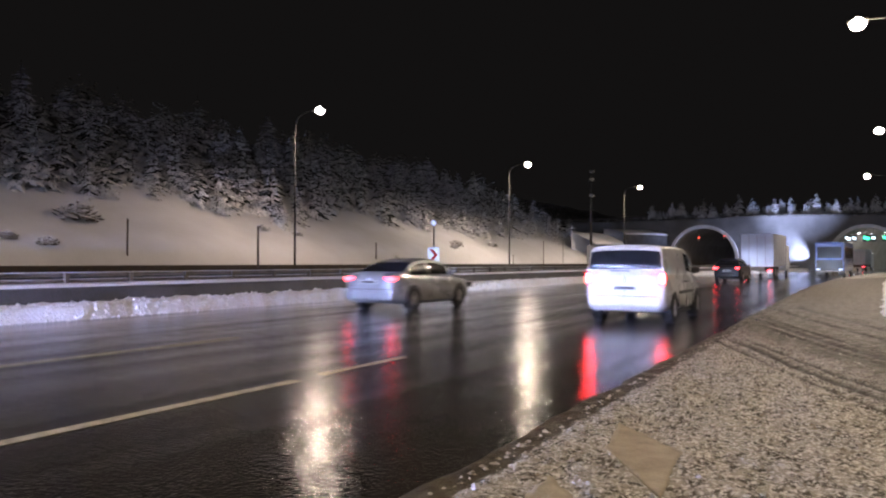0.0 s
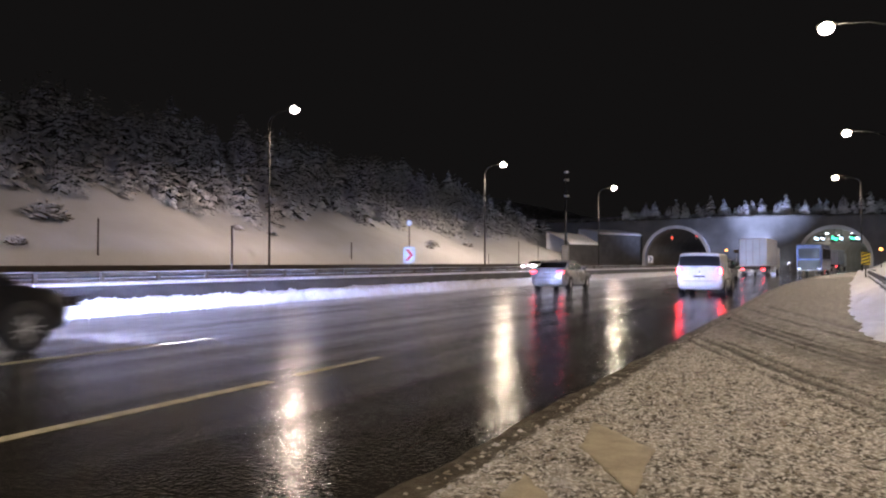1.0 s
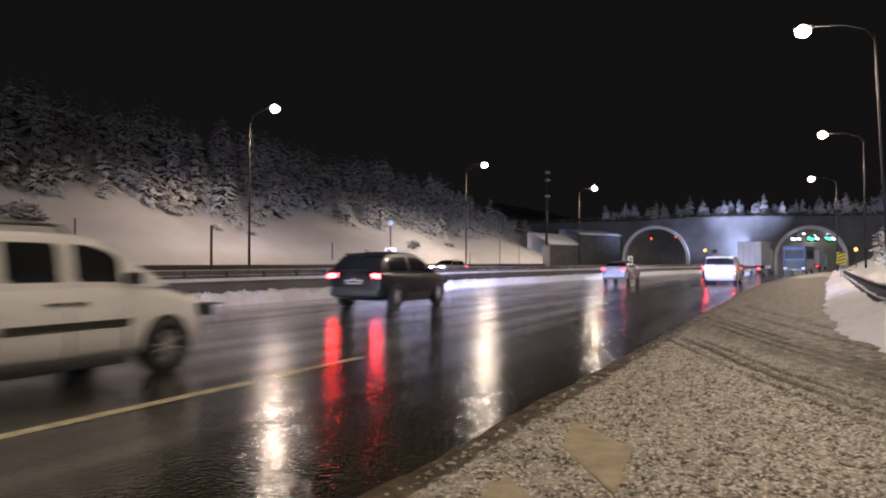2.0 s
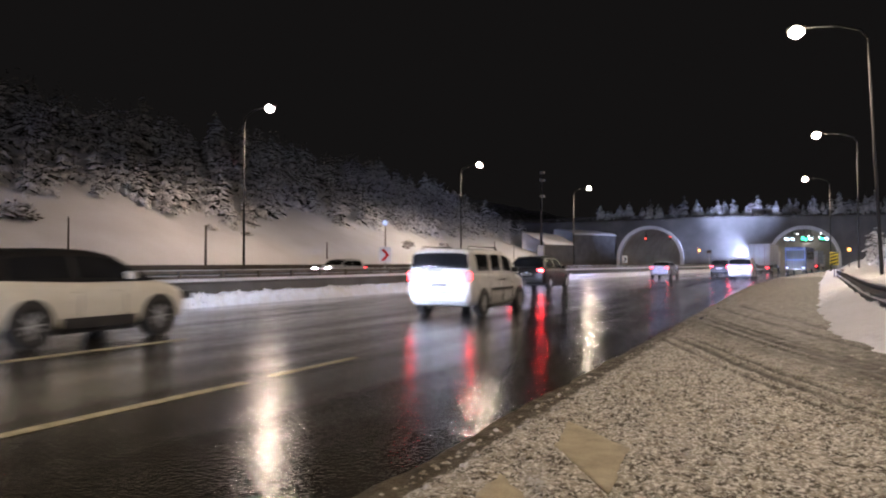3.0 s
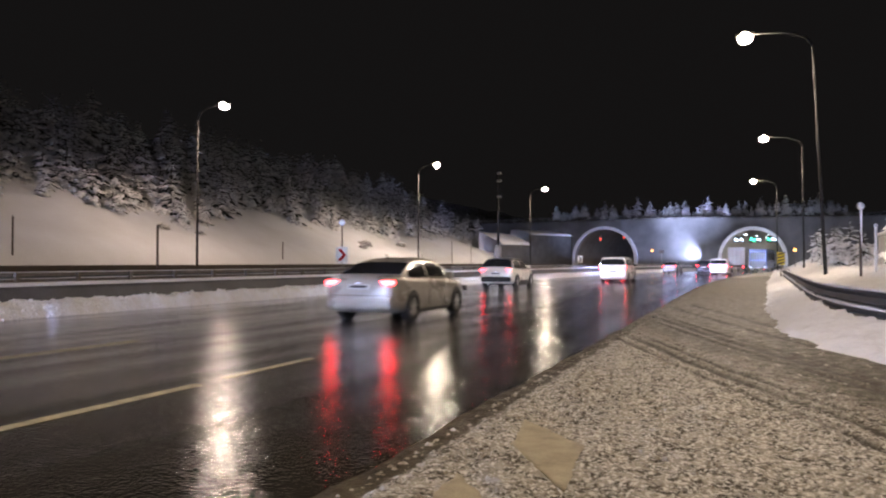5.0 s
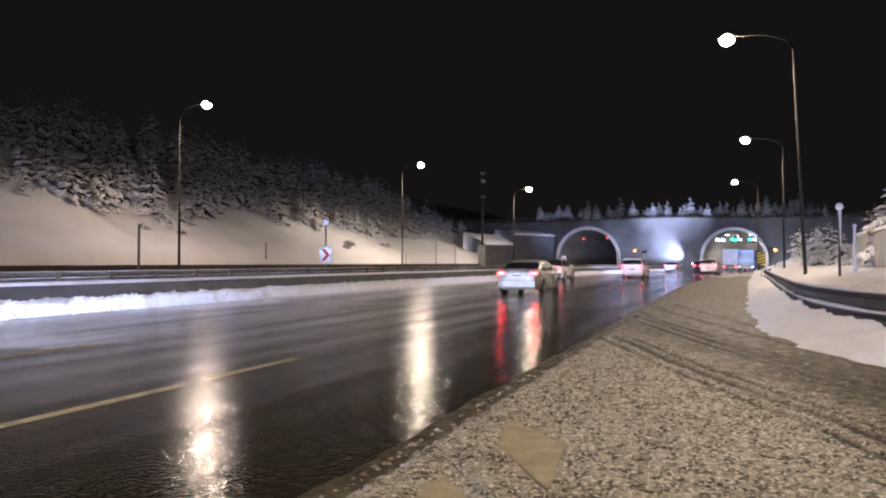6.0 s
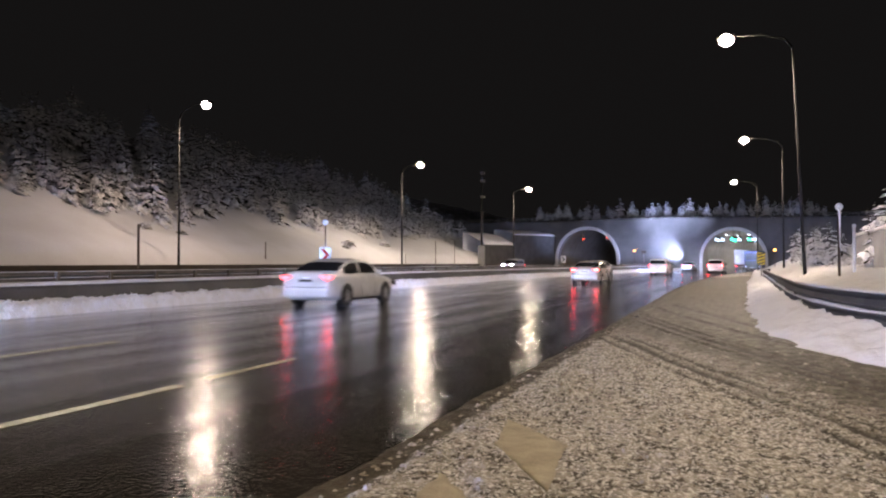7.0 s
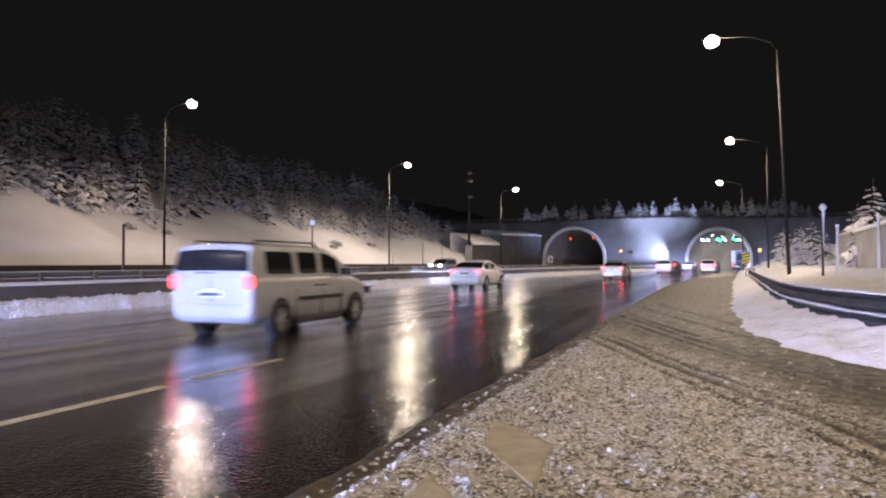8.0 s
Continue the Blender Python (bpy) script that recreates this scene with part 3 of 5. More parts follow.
for k, (y, x, height) in enumerate(LEFT_LAMPS):
    street_lamp(x, y, 0.9, 1, height, 2.4, BULB_P if k < 3 else BULB_W, PINK if k < 3 else WARM,
                "tall street lamp lit pinkish white below the snow slope" if k < 3 else "tall street lamp lit warm white below the snow slope", LAMP_W * (0.56 if k < 3 else 1.1))
# ---------------------------------------------------------------- tunnel portals
ARCHES = ((2.0, 5.5, 7.5), (-23.3, 5.9, 8.0))


def arch_height(x, grow=0.0):
    for c, r, top in ARCHES:
        if abs(x - c) < r + grow:
            return top - r + math.sqrt(max(0.0, (r + grow) ** 2 - (x - c) ** 2))
    return 0.0


def facade():
    xs = sorted(set([round(-48 + 0.5 * i, 3) for i in range(149)] + [round(c + s * r * math.sin(a * math.pi / 48), 4) for c, r, _ in ARCHES for s in (-1, 1) for a in range(25)]))
    top = lambda x: 9.0 + 0.35 * math.exp(-((x + 10) / 12) ** 2)
    bm = bmesh.new()
    cols = []
    for x in xs:
        z0 = arch_height(x)
        cols.append([bm.verts.new(v) for v in ((x, PORTAL, z0), (x, PORTAL, top(x)), (x, PORTAL + 1.2, top(x)), (x, PORTAL + 1.2, z0))])
    for a, b in zip(cols, cols[1:]):
        for k in range(4):
            bm.faces.new((a[k], b[k], b[(k + 1) % 4], a[(k + 1) % 4]))
    bm.faces.new(cols[0])
    bm.faces.new(cols[-1][::-1])
    return bm


wall = tagged(part("portal_wall", facade(), CONCRETE_PORTAL), "weathered concrete portal wall around two road tunnels", "wall", kind="structure")
bm = sweep(bmesh.new(), [(x, PORTAL + 0.1, 9.03 + 0.35 * math.exp(-((x + 10) / 12) ** 2)) for x in steps(-48, 26, 240)], [(-0.35, 0), (0.25, 0), (0.25, 0.16), (-0.1, 0.26), (-0.35, 0.14)])
for v in bm.verts:
    if v.co.z > 9.12:
        v.co.z += 0.34 * fbm(v.co.x * 0.6, v.co.y, 3, 4)
    v.co.y += 0.15 * fbm(v.co.x * 0.9, v.co.z, 6, 3)
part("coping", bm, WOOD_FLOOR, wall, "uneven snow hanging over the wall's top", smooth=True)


def arch_points(c, r, top, n=28):
    zc = top - r
    return [(c - r, 0.0)] + [(c - r * math.cos(math.pi * i / n), zc + r * math.sin(math.pi * i / n)) for i in range(n + 1)] + [(c + r, 0.0)]


for c, r, top in ARCHES:
    bm = bmesh.new()
    outer, inner = arch_points(c, r + 0.05, top + 0.05), arch_points(c, r - 0.5, top - 0.5)
    rings = [[bm.verts.new((p[0], y, p[1])) for p in pts] for pts, y in ((outer, PORTAL + 0.3), (outer, PORTAL - 0.9), (inner, PORTAL - 0.9), (inner, PORTAL + 1.3))]
    for a, b in zip(rings, rings[1:]):
        for k in range(len(a) - 1):
            bm.faces.new((a[k], a[k + 1], b[k + 1], b[k]))
    part("arch_collar", bm, CONCRETE_PALE, wall, "pale concrete collar round the tunnel mouth", smooth=False)
    bm = bmesh.new()
    rings = []
    for y in steps(PORTAL + 1.2, DEEP, 14):
        s = bend(y) - bend(PORTAL)
        rings.append([bm.verts.new((p[0] + s, y, p[1])) for p in arch_points(c, r - 0.3, top - 0.3, 20)])
    for a, b in zip(rings, rings[1:]):
        for k in range(len(a) - 1):
            bm.faces.new((a[k], a[k + 1], b[k + 1], b[k]))
    bm.faces.new(rings[-1])
    tagged(part("tunnel_lining", bm, TUNNEL_WALL, smooth=False), "beige lined road tunnel vault", "tunnel", kind="structure")

LAMP_TUNNEL = glow("tunnel_lamp_glow", (0.75, 0.88, 1.0), 30.0)
GREEN = glow("green_signal_glow", (0.05, 1.0, 0.45), 5.0)
WHITE_SIGNAL = glow("bluish_signal_glow", (0.65, 0.85, 1.0), 5.0)
RED_SIGNAL = glow("red_signal_glow", (1.0, 0.06, 0.03), 7.0)


def lane_signal(x, y, z, material, w, label):
    s = empty("lane_signal", pose(x, y, z))
    part("housing", box(bmesh.new(), -w / 2 - 0.12, 0, -0.55, w / 2 + 0.12, 0.25, 0.55, 0.04), BLACK_SIGN, s)
    bm = bmesh.new()
    box(bm, -w / 2, -0.03, -0.1, w / 2, 0.0, 0.1)
    box(bm, -w / 2, -0.06, -0.1, w / 2, -0.03, 0.1, m=pose(0, 0, 0, 0, 45, 0))
    part("display", bm, material, s)
    part("hanger", box(bmesh.new(), -0.04, 0.1, 0.5, 0.04, 0.18, 2.2), STEEL_DARK, s)
    return tagged(s, label, "traffic signal", group="tunnel lane signals")


for x, m, w in ((-0.8, WHITE_SIGNAL, 1.0), (0.1, WHITE_SIGNAL, 0.7), (1.9, GREEN, 1.3), (2.9, WHITE_SIGNAL, 0.7), (4.6, GREEN, 0.9), (5.3, WHITE_SIGNAL, 0.9)):
    lane_signal(x + 0.2, PORTAL + 2.5, 5.4, m, 0.72 * w, "lit lane signal hanging in the tunnel mouth")
for x, m in ((-24.6, RED_SIGNAL), (-20.2, RED_SIGNAL)):
    lane_signal(x, PORTAL + 3.0, 5.9 if x < -22 else 6.1, m, 0.22, "small red lane signal in the dark tunnel mouth")


def tunnel_lamp(x, y, z):
    t = empty("tunnel_lamp", pose(x, y, z))
    part("housing", box(bmesh.new(), -0.2, -0.7, 0, 0.2, 0.7, 0.14, 0.03), STEEL, t)
    part("diffuser", box(bmesh.new(), -0.16, -0.64, -0.04, 0.16, 0.64, 0.0, 0.01), LAMP_TUNNEL, t, "bluish white lit diffuser")
    return tagged(t, "long lit lamp under the tunnel vault", "tunnel lamp", group="tunnel lamps")


for k in range(7):
    y = PORTAL + 5 + 9.5 * k
    for dx in (-1.9, 1.9):
        tunnel_lamp(2.0 + dx + bend(y) - bend(PORTAL), y, 6.35)
light = bpy.data.lights.new("tunnel_light", "AREA")
light.shape, light.size, light.size_y, light.energy, light.color = "RECTANGLE", 3.5, 40.0, 900.0, (0.9, 0.95, 1.0)
new("tunnel_light", light).matrix_basis = pose(4.6, PORTAL + 26, 6.2, 0, 0, -9)

# floodlight between the mouths, washing over the portal wall, and an added one for the firs
FLOOD_GLASS = glow("flood_glow", (0.72, 0.8, 1.0), 60.0)


def floodlight(x, y, z, aim, watts, spread, label):
    turn = look((x, y, z), aim) @ pose(0, 0, 0, -90, 0, 0)
    f = empty("floodlight", pose(x, y, 0))
    head = turn.to_3x3().to_4x4()
    head.translation = (0, 0, z)
    part("mast", tube(bmesh.new(), [(0, 0, -0.1), (0, 0, z - 0.15)], 0.06, 8), STEEL, f, smooth=True)
    lamp = part("lamp_head", box(bmesh.new(), -0.35, -0.12, -0.25, 0.35, 0.12, 0.25, 0.04, head), STEEL_DARK, f)
    part("lens", box(bmesh.new(), -0.30, 0.12, -0.2, 0.30, 0.15, 0.2, 0.01, head), FLOOD_GLASS, lamp, "glaring bluish floodlight lens")
    light = bpy.data.lights.new("flood_light", "SPOT")
    light.energy, light.color, light.spot_size, light.spot_blend, light.shadow_soft_size = watts, (0.50, 0.58, 1.0), radians(spread), 1.0, 0.2
    m = look((x, y, z), aim)
    m.translation = m @ Vector((0, 0, -0.35))
    new("flood_light", light).matrix_basis = m
    return tagged(f, label, "floodlight", group="floodlights at the tunnel portal")


floodlight(-4.6, PORTAL - 1.5, 1.1, (-13.0, PORTAL - 0.1, 6.2), 2.0 * FLOOD_W, 66, "glaring bluish-white floodlight beside the tunnel mouth")
# invented lamp and mast, added to throw bluish light on the firs above the wall
floodlight(-11.2, PORTAL - 20.0, 3.0, (-8.0, PORTAL + 2.0, 13.2), 4.4 * FLOOD_W, 46, "added bluish floodlight on an invented mast, lighting the firs above the portal")


def wing_wall(label, pts, z1, thick=0.5, material=CONCRETE, snow=True):
    bm = sweep(bmesh.new(), [(x, y, 0) for x, y in pts], [(-thick / 2, -0.1), (thick / 2, -0.1), (thick / 2, z1), (-thick / 2, z1)])
    w = tagged(part("wing_wall", bm, material), label, "wall", kind="structure")
    if snow:
        part("snow_cap", sweep(bmesh.new(), [(x, y, z1 + 0.004) for x, y in pts], [(-thick / 2 - 0.04, 0), (thick / 2 + 0.04, 0), (thick / 2, 0.18), (0, 0.26), (-thick / 2, 0.18)]), SNOW, w, "snow on the wall", smooth=True)
    return w


wing_wall("stepped concrete wing wall with snow on top", [(-29.6, PORTAL - 0.3), (-34.6, 126.0)], 6.3, material=CONCRETE_DARK, snow=False)
wing_wall("lower step of the concrete wing wall", [(-34.7, 125.7), (-37.6, 118.0)], 4.4, material=CONCRETE_DARK, snow=False)


def wing_snow(label, pts, z1, depth, rise):
    """Snow lying on a wing wall and on the ground that it retains."""
    rows = []
    bm = bmesh.new()
    n = 24
    for i in range(n + 1):
        u = i / n
        a, b = Vector((*pts[0], 0)), Vector((*pts[1], 0))
        d = (b - a).normalized()
        back = Vector((d.y, -d.x, 0))
        back = back if back.x < 0 else -back
        p = a.lerp(b, u) - back * 0.3
        row = [bm.verts.new((p.x, p.y, z1 + 0.004))]
        for k in range(9):
            f = k / 8
            q = p + back * (depth * f)
            row.append(bm.verts.new((q.x, q.y, z1 + 0.22 + rise * f ** 0.8 + 0.16 * fbm(q.x * 0.5, q.y * 0.5, 7, 3))))
        q = p + back * depth
        row.append(bm.verts.new((q.x, q.y, z1 - 1.5)))
        rows.append(row)
    for a, b in zip(rows, rows[1:]):
        for k in range(len(a) - 1):
            bm.faces.new((a[k], a[k + 1], b[k + 1], b[k]))
    return tagged(part("wing_wall_snow", bm, SNOW, smooth=True), label, "snow", kind="structure")


wing_snow("sloping snow on the ground behind the tall wing wall", [(-29.6, PORTAL - 0.3), (-34.6, 126.0)], 6.3, 5.0, 0.9)
wing_snow("bright snow shelf on the ground behind the low wing wall", [(-34.7, 125.7), (-37.6, 118.0)], 4.4, 5.0, 2.0)
wing_wall("long concrete retaining wall behind the roadside bank", [(6.3, 20.0), (6.6, 32.0), (7.2, 46.0)], 2.75)


# ---------------------------------------------------------------- posts and signs
def round_post(x, y, z, h, label):
    p = empty("marker_post", pose(x, y, z))
    part("post", tube(bmesh.new(), [(0, 0, -0.3), (0, 0, h)], 0.045, 8), STEEL_DARK, p)
    bm = bmesh.new()
    bmesh.ops.create_uvsphere(bm, u_segments=14, v_segments=8, radius=0.135, matrix=Matrix.LocRotScale((0, -0.05, h + 0.1), None, (1, 0.45, 1)))
    part("disc", bm, WHITE_SIGN, p, "round white snow-crusted disc", smooth=True)
    part("snow_crust", tube(bmesh.new(), [(0.02, -0.02, h * 0.45), (0.02, -0.02, h)], [0.02, 0.05], 7), SNOW, p)
    return tagged(p, label, "post")


def plain_post(x, y, z, h, r, material, label, lean=0.0, cap=False):
    p = empty("post", pose(x, y, z, 0, lean, 0))
    part("shaft", tube(bmesh.new(), [(0, 0, -0.5), (0, 0, h)], [r, r * 0.85], 8), material, p, smooth=True)
    if cap:
        bm = bmesh.new()
        bmesh.ops.create_icosphere(bm, subdivisions=2, radius=r * 1.25, matrix=Matrix.Translation((0, 0, h + r * 0.6)))
        part("snow_cap", bm, SNOW, p, "snow cap", smooth=True)
    return tagged(p, label, "post")


round_post(3.9, 29.0, 0.75, 2.45, "dark post with a round white disc in the snow")
plain_post(4.25, 28.2, 0.7, 1.85, 0.055, SNOW, "pale post crusted with frozen snow", cap=True)
plain_post(5.1, 26.2, 0.7, 2.1, 0.05, SNOW, "thin frozen post beside the wall", cap=True)
plain_post(-19.15, 20.1, 0, 2.68, 0.05, STEEL_DARK, "slim dark post behind the median rail")
plain_post(-38.6, 29.3, 1.0, 3.0, 0.06, STEEL_DARK, "slim dark post at the foot of the snow slope", cap=True)
plain_post(-38.5, 55.8, 0.9, 2.3, 0.06, STEEL_DARK, "short dark post at the foot of the snow slope")
plain_post(-36.5, 82.6, 0.0, 2.4, 0.05, STEEL_DARK, "short marker post beside the far rail", cap=True)
plain_post(-36.8, 93.5, 0.0, 4.3, 0.06, STEEL_DARK, "dark post near the wing wall")
plain_post(-36.0, 99.0, 0.0, 4.6, 0.05, STEEL_DARK, "thin dark post near the wing wall")


def camera_mast(x, y, h):
    p = empty("camera_mast", pose(x, y, 0.8))
    part("mast", tube(bmesh.new(), [(0, 0, -0.4), (0, 0, h)], [0.22, 0.10], 10), POLE_M, p, smooth=True)
    for z in (h - 0.2, h - 1.3, h - 3.6):
        part("bracket", box(bmesh.new(), -0.1, -0.4, z - 0.15, 0.5, 0.1, z + 0.15, 0.03), CONCRETE, p, "grey equipment box")
    part("cabinet", box(bmesh.new(), -0.5, -0.35, 0.0, 0.4, 0.3, 3.0, 0.05), CONCRETE, p, "pale cabinet at the foot")
    return tagged(p, "tall dark equipment mast beside the road", "mast")


camera_mast(-32.2, 100.0, 13.6)


def warning_lamp(x, y, z):
    p = empty("warning_lamp", pose(x, y, 0))
    part("post", tube(bmesh.new(), [(0, 0, -0.1), (0, 0, z)], 0.05, 8), STEEL_DARK, p)
    bm = bmesh.new()
    bmesh.ops.create_uvsphere(bm, u_segments=14, v_segments=9, radius=0.2, matrix=Matrix.Translation((0, 0, z + 0.15)))
    part("lens", bm, AMBER, p, "glowing amber lens", smooth=True)
    part("visor", tube(bmesh.new(), [(0, 0, z + 0.33), (0, 0, z + 0.40)], [0.24, 0.2], 12), STEEL_DARK, p)
    return tagged(p, "amber warning lamp glowing on a dark post", "warning lamp", group="amber warning lamps")


AMBER = glow("amber_glow", (1.0, 0.36, 0.08), 7.0)
warning_lamp(-14.4, 133.5, 3.3)
warning_lamp(6.9, 109.0, 2.9)


def chevron_sign(x, y, z, w, h, base, mark, stripes, label, yaw, pole):
    s = empty("chevron_sign", pose(x, y, 0, 0, 0, yaw))
    part("board", box(bmesh.new(), -w / 2, -0.02, z - h / 2, w / 2, 0.02, z + h / 2, 0.008), base, s)
    for k in range(stripes):
        bm = bmesh.new()
        c = z if stripes == 1 else z - h / 2 + h * (k + 0.55) / stripes
        a, t = (h * 0.36, w * 0.30) if stripes == 1 else (h * 0.12, 0.0)
        if stripes == 1:
            for sgn in (-1, 1):
                vs = [bm.verts.new(v) for v in ((-w * 0.36, -0.028, c + sgn * a), (-w * 0.36 + t, -0.028, c + sgn * a), (w * 0.36, -0.028, c), (w * 0.36 - t, -0.028, c))]
                bm.faces.new(vs)
            bmesh.ops.solidify(bm, geom=bm.faces[:], thickness=0.004)
        else:
            vs = [bm.verts.new(v) for v in ((-w / 2 + 0.01, -0.028, c - h * 0.16), (w / 2 - 0.01, -0.028, c + h * 0.02), (w / 2 - 0.01, -0.028, c + h * 0.15), (-w / 2 + 0.01, -0.028, c - h * 0.03))]
            bm.faces.new(vs)
            bmesh.ops.solidify(bm, geom=bm.faces[:], thickness=0.004)
        part("chevron", bm, mark, s)
    part("post", tube(bmesh.new(), [(0, 0.06, -0.2), (0, 0.06, pole)], 0.04, 8), STEEL, s)
    if pole > z + h:
        bm = bmesh.new()
        bmesh.ops.create_icosphere(bm, subdivisions=2, radius=0.14, matrix=Matrix.Translation((0, 0, pole + 0.1)))
        part("beacon", bm, glow("blue_beacon_glow", (0.5, 0.6, 1.0), 0.7), s, "pale blue beacon", smooth=True)
    return tagged(s, label, "road sign")


chevron_sign(-18.6, 32.1, 1.72, 0.60, 0.80, WHITE_SIGN, RED_SIGN, 1, "white board with a red chevron and a beacon above", 25, 3.25)
chevron_sign(2.75, 58.0, 1.62, 0.55, 0.9, YELLOW_SIGN, BLACK_SIGN, 4, "yellow and black striped hazard board", 0, 1.3)
chevron_sign(-26.5, 130.0, 1.9, 0.9, 1.25, WHITE_SIGN, BLACK_SIGN, 1, "small white direction board beside the tunnel", 10, 1.5)

# patches of old hatched marking showing through the slush
for pts in PATCHES:
    bm = bmesh.new()
    bm.faces.new([bm.verts.new((x, y, 0.028)) for x, y in pts])
    bmesh.ops.subdivide_edges(bm, edges=bm.edges[:], cuts=14, use_grid_fill=True)
    for v in bm.verts:
        x, y = v.co.x, v.co.y
        v.co.x, v.co.y = x + 0.03 * fbm(x * 6, y * 6, 2, 3), y + 0.03 * fbm(x * 6, y * 6, 8, 3)
        v.co.z += 0.003 * fbm(x * 8, y * 8, 3, 2)
    bmesh.ops.solidify(bm, geom=bm.faces[:], thickness=0.010)
    tagged(part("hatched_marking", bm, MARK, smooth=True), "dirty yellowish painted patch amid the slush", "road marking", kind="structure")


# ---------------------------------------------------------------- vehicles
WHEELS = {}


def wheel(r, parent, x, y):
    """A tyre with a five-spoke rim under it."""
    key = round(r, 3)
    if key not in WHEELS:
        bm = bmesh.new()
        w = 0.11
        prof = [(r * 0.62, -w), (r * 0.93, -w), (r, -w * 0.75), (r, w * 0.75), (r * 0.93, w), (r * 0.62, w)]
        n = 24
        rings = [[bm.verts.new((a, q * math.cos(2 * math.pi * k / n), q * math.sin(2 * math.pi * k / n))) for q, a in prof] for k in range(n)]
        for k in range(n):
            a, b = rings[k], rings[(k + 1) % n]
            for j in range(len(prof)):
                bm.faces.new((a[j], a[(j + 1) % len(prof)], b[(j + 1) % len(prof)], b[j]))
        tyre = part("wheel", bm, RUBBER, parent, smooth=True)
        bm = bmesh.new()
        bmesh.ops.create_cone(bm, cap_ends=True, segments=20, radius1=r * 0.16, radius2=r * 0.16, depth=w * 1.9, matrix=pose(0, 0, 0, 0, 90, 0))
        for k in range(10):
            for sgn in (-1, 1):
                box(bm, sgn * w * 0.8 - 0.02, -r * 0.035, r * 0.05, sgn * w * 0.8 + 0.02, r * 0.035, r * 0.64, 0.0, pose(0, 0, 0, 72 * (k // 2) + (14 if k % 2 else -14), 0, 0))
        n = 20
        for sgn in (-1, 1):
            ra = [[bm.verts.new((sgn * a, q * math.cos(2 * math.pi * k / n), q * math.sin(2 * math.pi * k / n))) for q, a in ((r * 0.58, w * 0.6), (r * 0.64, w * 1.0), (r * 0.64, w * 0.3))] for k in range(n)]
            for k in range(n):
                for j in range(3):
                    bm.faces.new((ra[k][j], ra[k][(j + 1) % 3], ra[(k + 1) % n][(j + 1) % 3], ra[(k + 1) % n][j]))
        bmesh.ops.create_cone(bm, cap_ends=True, segments=20, radius1=r * 0.6, radius2=r * 0.6, depth=0.02, matrix=pose(0, 0, 0, 0, 90, 0))
        rim = part("rim", bm, RIM, tyre, "dirty alloy rim")
        WHEELS[key] = (tyre, rim)
        tyre.matrix_basis = pose(x, y, r)
        return tyre
    src, rim = WHEELS[key]
    ob = shared("wheel", src, parent, pose(x, y, r))
    tagged(shared("rim", rim, ob, pose(0, 0, 0)), "dirty alloy rim")
    return ob


SHAPES = {
    # body: share of length, half-width share, bottom, top; cabin: share of length, roof height share; belt, base and roof width shares
    "sedan": dict(body=((-.5, .80, .46, .86), (-.492, .88, .34, .98), (-.47, .93, .25, 1.03), (-.42, .97, .21, 1.04), (-.3, 1, .19, 1.01), (-.1, 1, .18, .97), (.12, 1, .18, .95), (.25, .99, .18, .93), (.36, .96, .19, .87), (.44, .91, .21, .79), (.48, .82, .25, .70), (.497, .68, .34, .60), (.5, .58, .4, .54)),
                  cabin=((-.43, 0.0), (-.38, .22), (-.31, .52), (-.23, .80), (-.15, .95), (-.06, 1.0), (.03, .985), (.09, .88), (.16, .58), (.22, .28), (.28, 0.0)), belt=.97, wb=.90, wr=.66,
                  rear=(-.385, -.235), front=(.085, .245), panes=((-.315, -.084), (-.078, .165)), wheels=(-.295, .295), r=.33),
    "hatch": dict(body=((-.5, .84, .50, .95), (-.492, .91, .38, 1.06), (-.47, .96, .31, 1.10), (-.42, .985, .27, 1.09), (-.3, 1, .25, 1.06), (-.1, 1, .24, 1.03), (.12, 1, .24, 1.02), (.25, .99, .24, 1.02), (.36, .97, .25, .97), (.44, .92, .27, .88), (.48, .84, .31, .78), (.497, .70, .40, .68), (.5, .6, .46, .62)),
                  cabin=((-.488, 0.0), (-.46, .30), (-.43, .58), (-.385, .83), (-.31, .95), (-.19, 1.0), (-.06, 1.0), (.03, .95), (.10, .78), (.18, .42), (.28, 0.0)), belt=1.05, wb=.92, wr=.70,
                  rear=(-.475, -.395), front=(.065, .24), panes=((-.385, -.108), (-.102, .16)), wheels=(-.30, .31), r=.355),
    "van": dict(body=((-.5, .90, .44, 1.02), (-.495, .955, .34, 1.10), (-.475, .985, .28, 1.12), (-.42, 1, .25, 1.12), (-.3, 1, .23, 1.11), (-.1, 1, .22, 1.10), (.12, 1, .22, 1.10), (.27, .99, .22, 1.06), (.37, .965, .23, .99), (.44, .92, .25, .90), (.48, .83, .29, .78), (.497, .70, .38, .68), (.5, .6, .44, .62)),
                cabin=((-.499, 0.0), (-.494, .40), (-.488, .75), (-.475, .93), (-.43, .99), (-.2, 1.0), (0, .985), (.08, .94), (.14, .78), (.23, .38), (.32, 0.0)), belt=1.09, wb=.95, wr=.84,
                rear=(-.497, -.486), front=(.115, .29), panes=((-.40, -.20), (-.17, -.01), (.02, .17)), wheels=(-.31, .32), r=.325),
}


